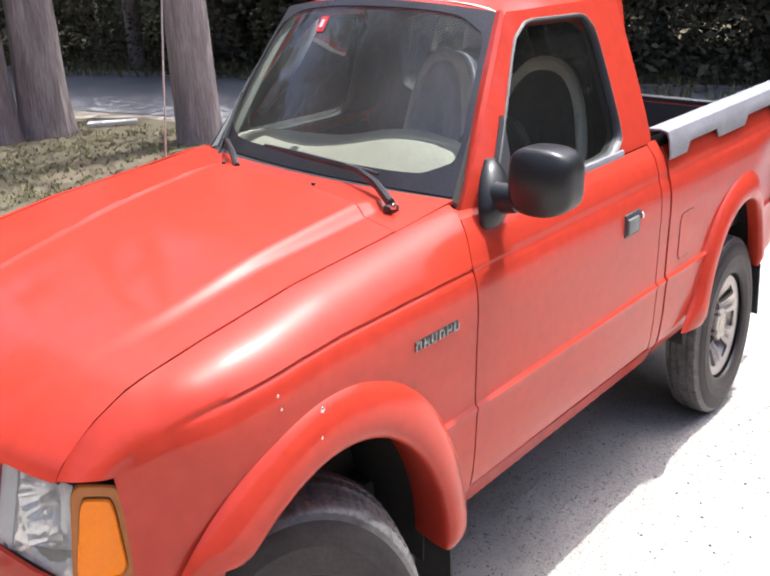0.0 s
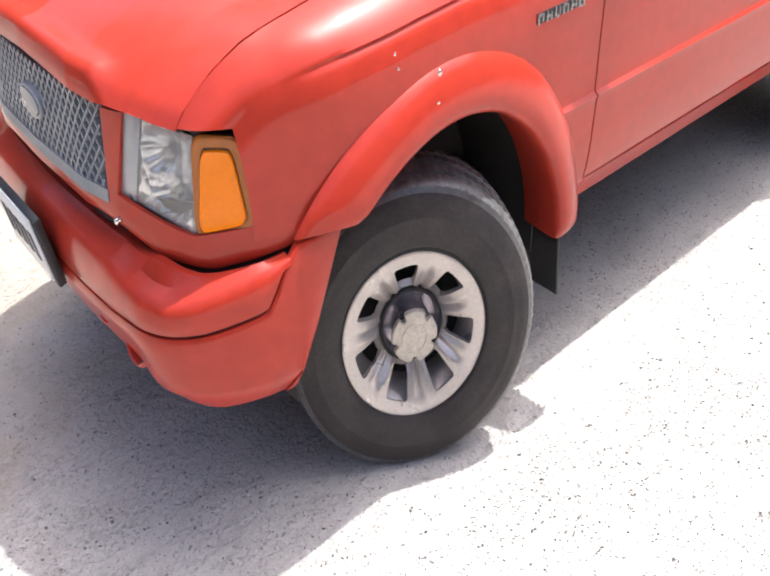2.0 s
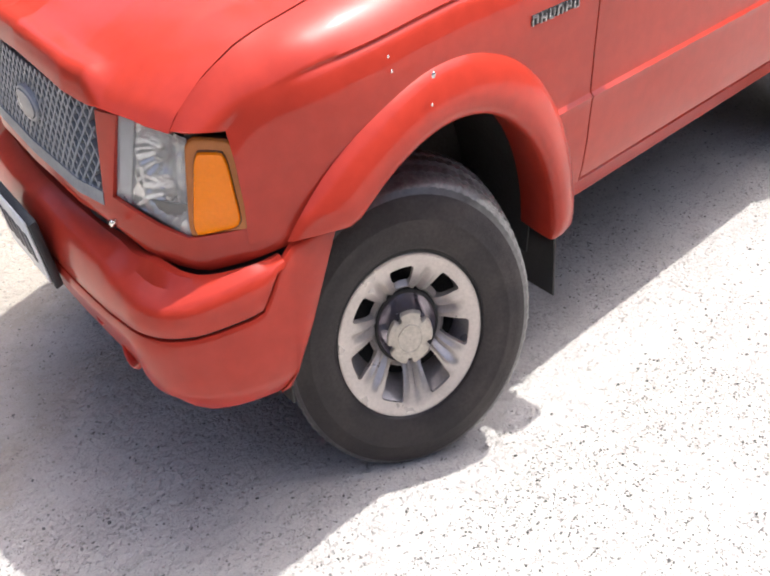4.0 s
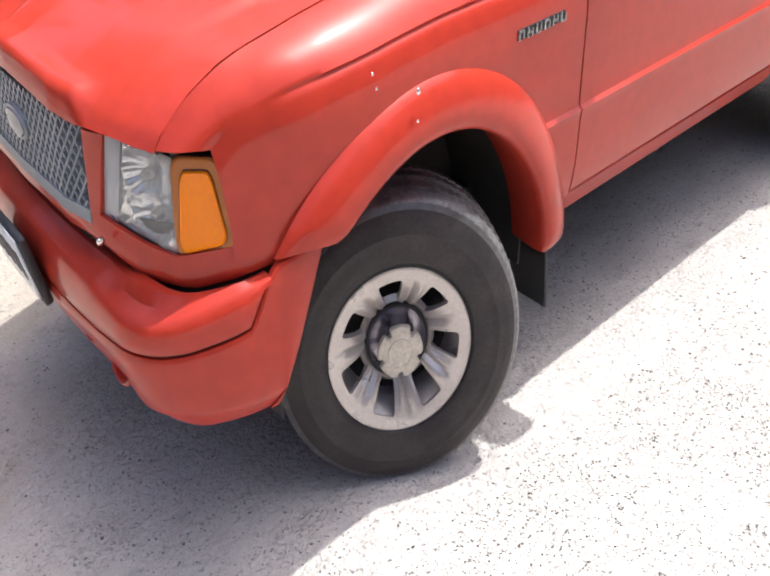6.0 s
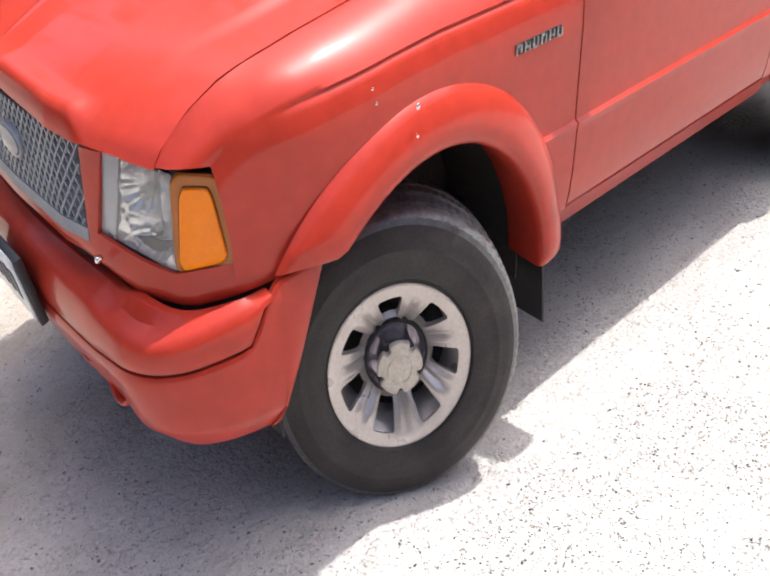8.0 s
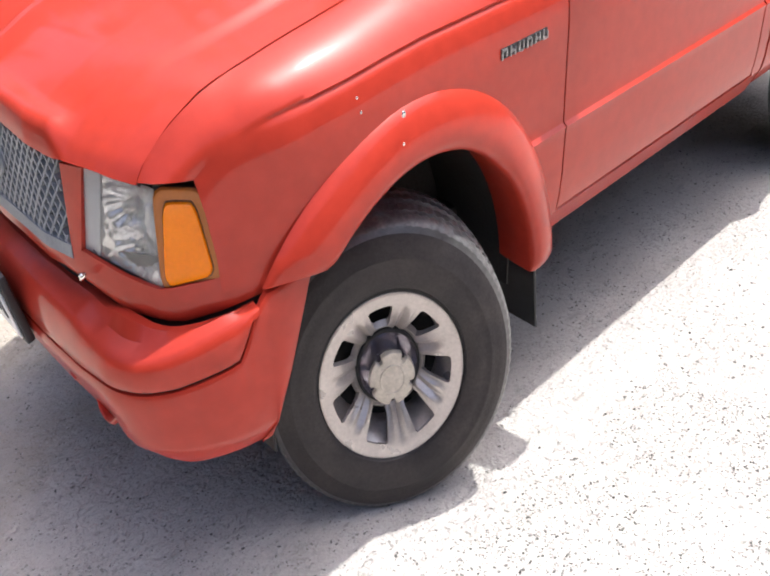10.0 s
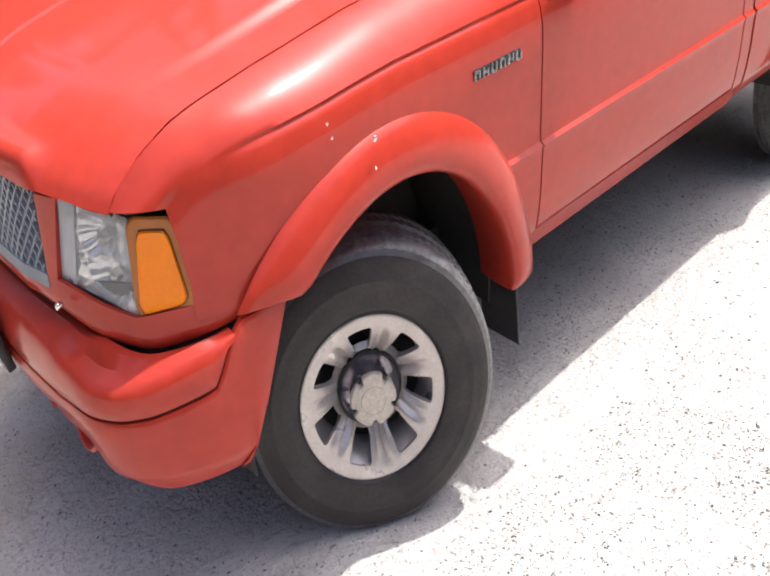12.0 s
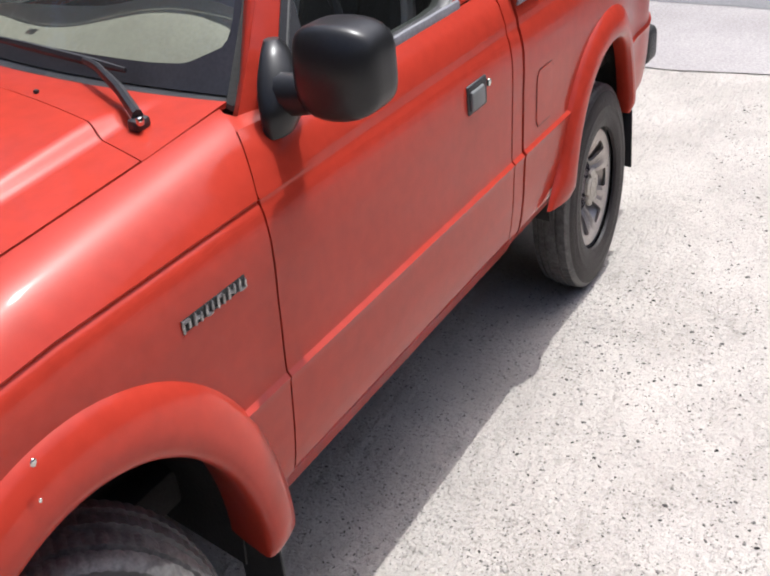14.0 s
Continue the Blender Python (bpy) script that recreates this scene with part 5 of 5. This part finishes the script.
# bed
def rail():
    rows = []
    n = 60
    for i in range(n + 1):
        x = 1.985 + (3.58 - 1.985) * i / n
        q = (x - 1.985) % 0.62
        low = 1.112 + (0.032 if 0.17 < q < 0.47 else 0.0)
        rows.append([(x, -0.846, low), (x, -0.850, low + 0.01), (x, -0.843, 1.175), (x, -0.832, 1.196), (x, -0.80, 1.203), (x, -0.745, 1.200), (x, -0.735, 1.17)])
    return thick(grid(rows), 0.006)


part("bed_rail_cap", rail(), RAIL_GREY, truck, "faded grey plastic bed rail cap")
far_rail = mirror_y(rail())
bmesh.ops.translate(far_rail, vec=(0, 0, -0.05), verts=far_rail.verts)
part("bed_rail_cap", far_rail, DARK, truck, "black plastic bed rail cap")
both(lambda: rbox((2.78, -0.715, 0.92), (1.58, 0.02, 0.50), 0.005), "bed_inner_wall", BLACK_TRIM)
part("bed_floor", rbox((2.78, 0, 0.68), (1.58, 1.44, 0.03), 0.005), BLACK_TRIM, truck, "black bed liner")
part("bed_front_wall", rbox((1.997, 0, 0.93), (0.02, 1.44, 0.50), 0.005), BLACK_TRIM, truck)
part("tailgate_liner", rbox((3.573, 0, 0.85), (0.012, 1.40, 0.36), 0.003), BLACK_TRIM, truck)
gate = part("tailgate", rbox((3.603, 0, 0.84), (0.05, 1.36, 0.40), 0.015, 3), PAINT, truck, "closed red tailgate")
part("tailgate_cap", rbox((3.603, 0, 1.045), (0.06, 1.36, 0.02), 0.008), BLACK_TRIM, gate)
both(lambda: rbox((3.606, -0.705, 0.84), (0.03, 0.07, 0.26), 0.01), "tail_lamp", mat("red_lens", (0.5, 0.02, 0.02), rough=0.15, coat=0.5))
part("rear_bumper", rbox((3.63, 0, 0.61), (0.15, 1.54, 0.13), 0.03, 3), BLACK_TRIM, truck, "dark rear step bumper")

# underside
part("chassis", rbox((1.55, 0, 0.46), (4.0, 1.1, 0.09), 0.02), DARK, truck)
part("engine_block", rbox((0.0, 0, 0.70), (0.9, 0.74, 0.40), 0.08, 3), DARK, truck)
part("front_axle", tube([(0.05, -0.62, 0.34), (0.05, 0.62, 0.34)], 0.045, 10), DARK, truck)
part("rear_axle", tube([(2.80, -0.62, 0.36), (2.80, 0.62, 0.36)], 0.05, 10), DARK, truck)


# ---- wheels ----
def wheel(name, centre, turn, label, sunk=0.0, size=1.0, inner=1.0, deep=0.0, low=0.0):
    """Tyre, pierced rim with seven windows and a ribbed spoke between each, and a centre cap."""
    tyre_m = Matrix.Translation(centre) @ pose(0, 0, 0, 0, 0, turn) @ Matrix.Scale(size, 4)
    m = tyre_m @ Matrix.Translation((0, deep, -low)) @ Matrix.Scale(1 + 2.5 * low, 4)
    root = part(name, lathe([(-0.10, 0.205), (-0.10, 0.17), (0.02, 0.16), (0.05, 0.176), (0.085, 0.196), (0.0955, 0.2018), (0.0992, 0.2038), (0.0985, 0.2068), (0.092, 0.2085)], 96), WHEEL_PAINT, None, label)
    root.data.transform(PROP4 @ m @ PROP4.inverted())
    root.parent = truck
    bm = lathe([(0.085, 0.2070), (0.096, 0.2080), (0.099, 0.2110), (0.099, 0.2200), (0.085, 0.2220)], 96)
    bm.transform(m)
    part("bead_gap", bm, DARK, root)
    pr = [(-0.095, 0.205), (-0.113, 0.225), (-0.120, 0.265), (-0.116, 0.315), (-0.106, 0.340), (-0.098, 0.3525), (-0.090, 0.360), (-0.060, 0.3635), (-0.058, 0.3555), (-0.046, 0.3555), (-0.044, 0.3645), (-0.012, 0.366), (-0.010, 0.357), (0.010, 0.357), (0.012, 0.366),
          (0.044, 0.3645), (0.046, 0.3555), (0.058, 0.3555), (0.060, 0.3635), (0.090, 0.360), (0.098, 0.3525), (0.106, 0.340), (0.112, 0.327), (0.116, 0.315), (0.1185, 0.296), (0.1205, 0.292), (0.1205, 0.288), (0.119, 0.284), (0.120, 0.265), (0.1185, 0.245), (0.116, 0.240), (0.1135, 0.228), (0.108, 0.2185), (0.096, 0.2145)]
    def tread(i, k, r):
        if r > 0.345 and (k % 3 == 0):
            return r - (0.0026 if abs(pr[i][0]) > 0.085 else 0.0030)
        return r
    def casing(r0, r1, outer=False):
        bm = lathe([(o if o > 0 else o * inner, r) for o, r in pr], 255, tread)
        drop(bm, lambda p: not (r0 <= math.hypot(p.x, p.z) < r1 and (p.y < 0 or not outer)))
        bmesh.ops.delete(bm, geom=[v for v in bm.verts if not v.link_faces], context="VERTS")
        bm.transform(tyre_m)
        for v in bm.verts:
            if v.co.z < 0.0015:
                v.co.z = 0.0015
        return bm
    part("tyre", casing(0.0, 0.343), RUBBER, root, "black rubber tyre with a worn tread")
    part("tyre_shoulder", casing(0.343, 0.3535, True), SHOULDER_RUBBER, root, "scuffed tyre shoulder, paler for the sun's glint")
    part("tread", casing(0.3535, 1.0), TREAD, root, "dusty worn tread, lightened for the sun's glint")
    radii = [0.086, 0.092, 0.101, 0.113, 0.128, 0.144, 0.158, 0.168, 0.174, 0.187, 0.2030]
    offs = [0.028, 0.034, 0.043, 0.053, 0.064, 0.074, 0.082, 0.0875, 0.0905, 0.0955, 0.0992]
    spans = [(-1.0, 0), (-0.5, 0), (0.0, 0), (0.5, 0)] + [(i / 12, 1) for i in range(12)]
    bm = bmesh.new()
    vs = []
    for k in range(7):
        for s, spoke in spans:
            row = []
            for r, o in zip(radii, offs):
                half = lerp(r, [0.09, 0.175], [11.6, 11.6])
                if r < 0.102 or r > 0.171:
                    half -= 1.6
                deg = s * half if not spoke else half + (360 / 7 - 2 * half) * s
                rib = 0.0
                if spoke and 0.088 < r < 0.172:
                    d = min(abs(s - 0.27), abs(s - 0.73))
                    rib = (0.0075 * math.exp(-(d / 0.11) ** 2) - 0.006 * math.exp(-((s - 0.5) / 0.10) ** 2)) * smooth01((0.176 - r) / 0.03)
                a = radians(k * 360 / 7 + deg - 6.2)
                row.append(bm.verts.new((r * math.cos(a), -(o + rib), r * math.sin(a))))
            vs.append((row, spoke))
    for k in range(len(vs)):
        (a, sa), (b, sb) = vs[k], vs[(k + 1) % len(vs)]
        window = not sa
        for i in range(len(radii) - 1):
            if window and 2 <= i <= 7:
                continue
            bm.faces.new((a[i], a[i + 1], b[i + 1], b[i]))
    thick(bm, 0.016)
    bm.transform(m)
    part("spoke_disc", bm, WHEEL_PAINT, root, "silver wheel disc with seven windows")
    bm = lathe([(-0.02, 0.172), (-0.02, 0.06), (0.0, 0.03), (0.0, 0.001)], 40)
    bm.transform(m)
    part("brake_drum", bm, DARK, root)

    def star(i, k, r):
        q = abs((k % 16) - 8) / 8
        return r * (1 - 0.20 * smooth01((q - 0.72) / 0.16)) if i >= 2 else r
    bm = lathe([(0.010, 0.0600), (0.014, 0.0590), (0.112, 0.0560), (0.116, 0.0550)], 80, lambda i, k, r: star(2, k, r))
    bm.transform(m @ pose(0, sunk, 0, 0, 20, 0))
    cap = part("centre_cap", bm, BOWL, root, "chrome centre cap with a notched edge")
    bm = lathe([(0.114, 0.0660), (0.120, 0.0670), (0.1265, 0.0640), (0.1290, 0.056), (0.1290, 0.035), (0.1290, 0.001)], 80, lambda i, k, r: star(2, k, r) if r > 0.05 else r)
    bm.transform(m @ pose(0, sunk, 0, 0, 20, 0))
    part("cap_face", bm, CAP_METAL, cap, "worn beige cap face with a notched edge")
    bm = lathe([(0.044, 0.0840), (0.030, 0.0810), (0.016, 0.0760), (0.010, 0.0620), (0.010, 0.040)], 56)
    bm.transform(m)
    part("cap_bowl", bm, BOWL, cap, "dull violet-grey chrome bowl round the cap")
    bm = lathe([(0.020, 0.0930), (0.044, 0.0925), (0.047, 0.0885), (0.044, 0.0840), (0.022, 0.0830)], 56)
    bm.transform(m)
    part("cap_ring", bm, DARK, cap)
    bm = lathe([(0.1290, 0.0370), (0.1312, 0.0360), (0.1312, 0.0330), (0.1298, 0.0320), (0.1304, 0.016), (0.1304, 0.001)], 40)
    bm.transform(m @ pose(0, sunk, 0))
    part("cap_disc", bm, CAP_METAL, cap)
    bm = lathe([(-0.03, 0.006), (0.005, 0.006), (0.006, 0.001)], 8)
    a = 3.9
    bm.transform(m @ Matrix.Translation((0.176 * math.cos(a), -0.075, 0.176 * math.sin(a))))
    part("valve", bm, DARK, root)


STEER = 29.2
sx, sy = math.sin(radians(STEER)), math.cos(radians(STEER))
wheel("front_wheel", (0.026 + 0.104 * sx, -0.800 + 0.104 * sy, 0.3585), -STEER, "silver seven-window wheel turned on full lock", 0.028, low=0.006)
wheel("front_wheel", (0.02 - 0.02, 0.72, 0.3615), 180 - STEER, "silver seven-window wheel on the far side")
wheel("rear_wheel", (2.81, -0.717, 0.340), 0, "silver seven-window rear wheel", 0.032, 0.94, 0.65, 0.016)
wheel("rear_wheel", (2.81, 0.717, 0.340), 180, "silver seven-window rear wheel on the far side", 0.020, 0.94, 0.65, 0.022)
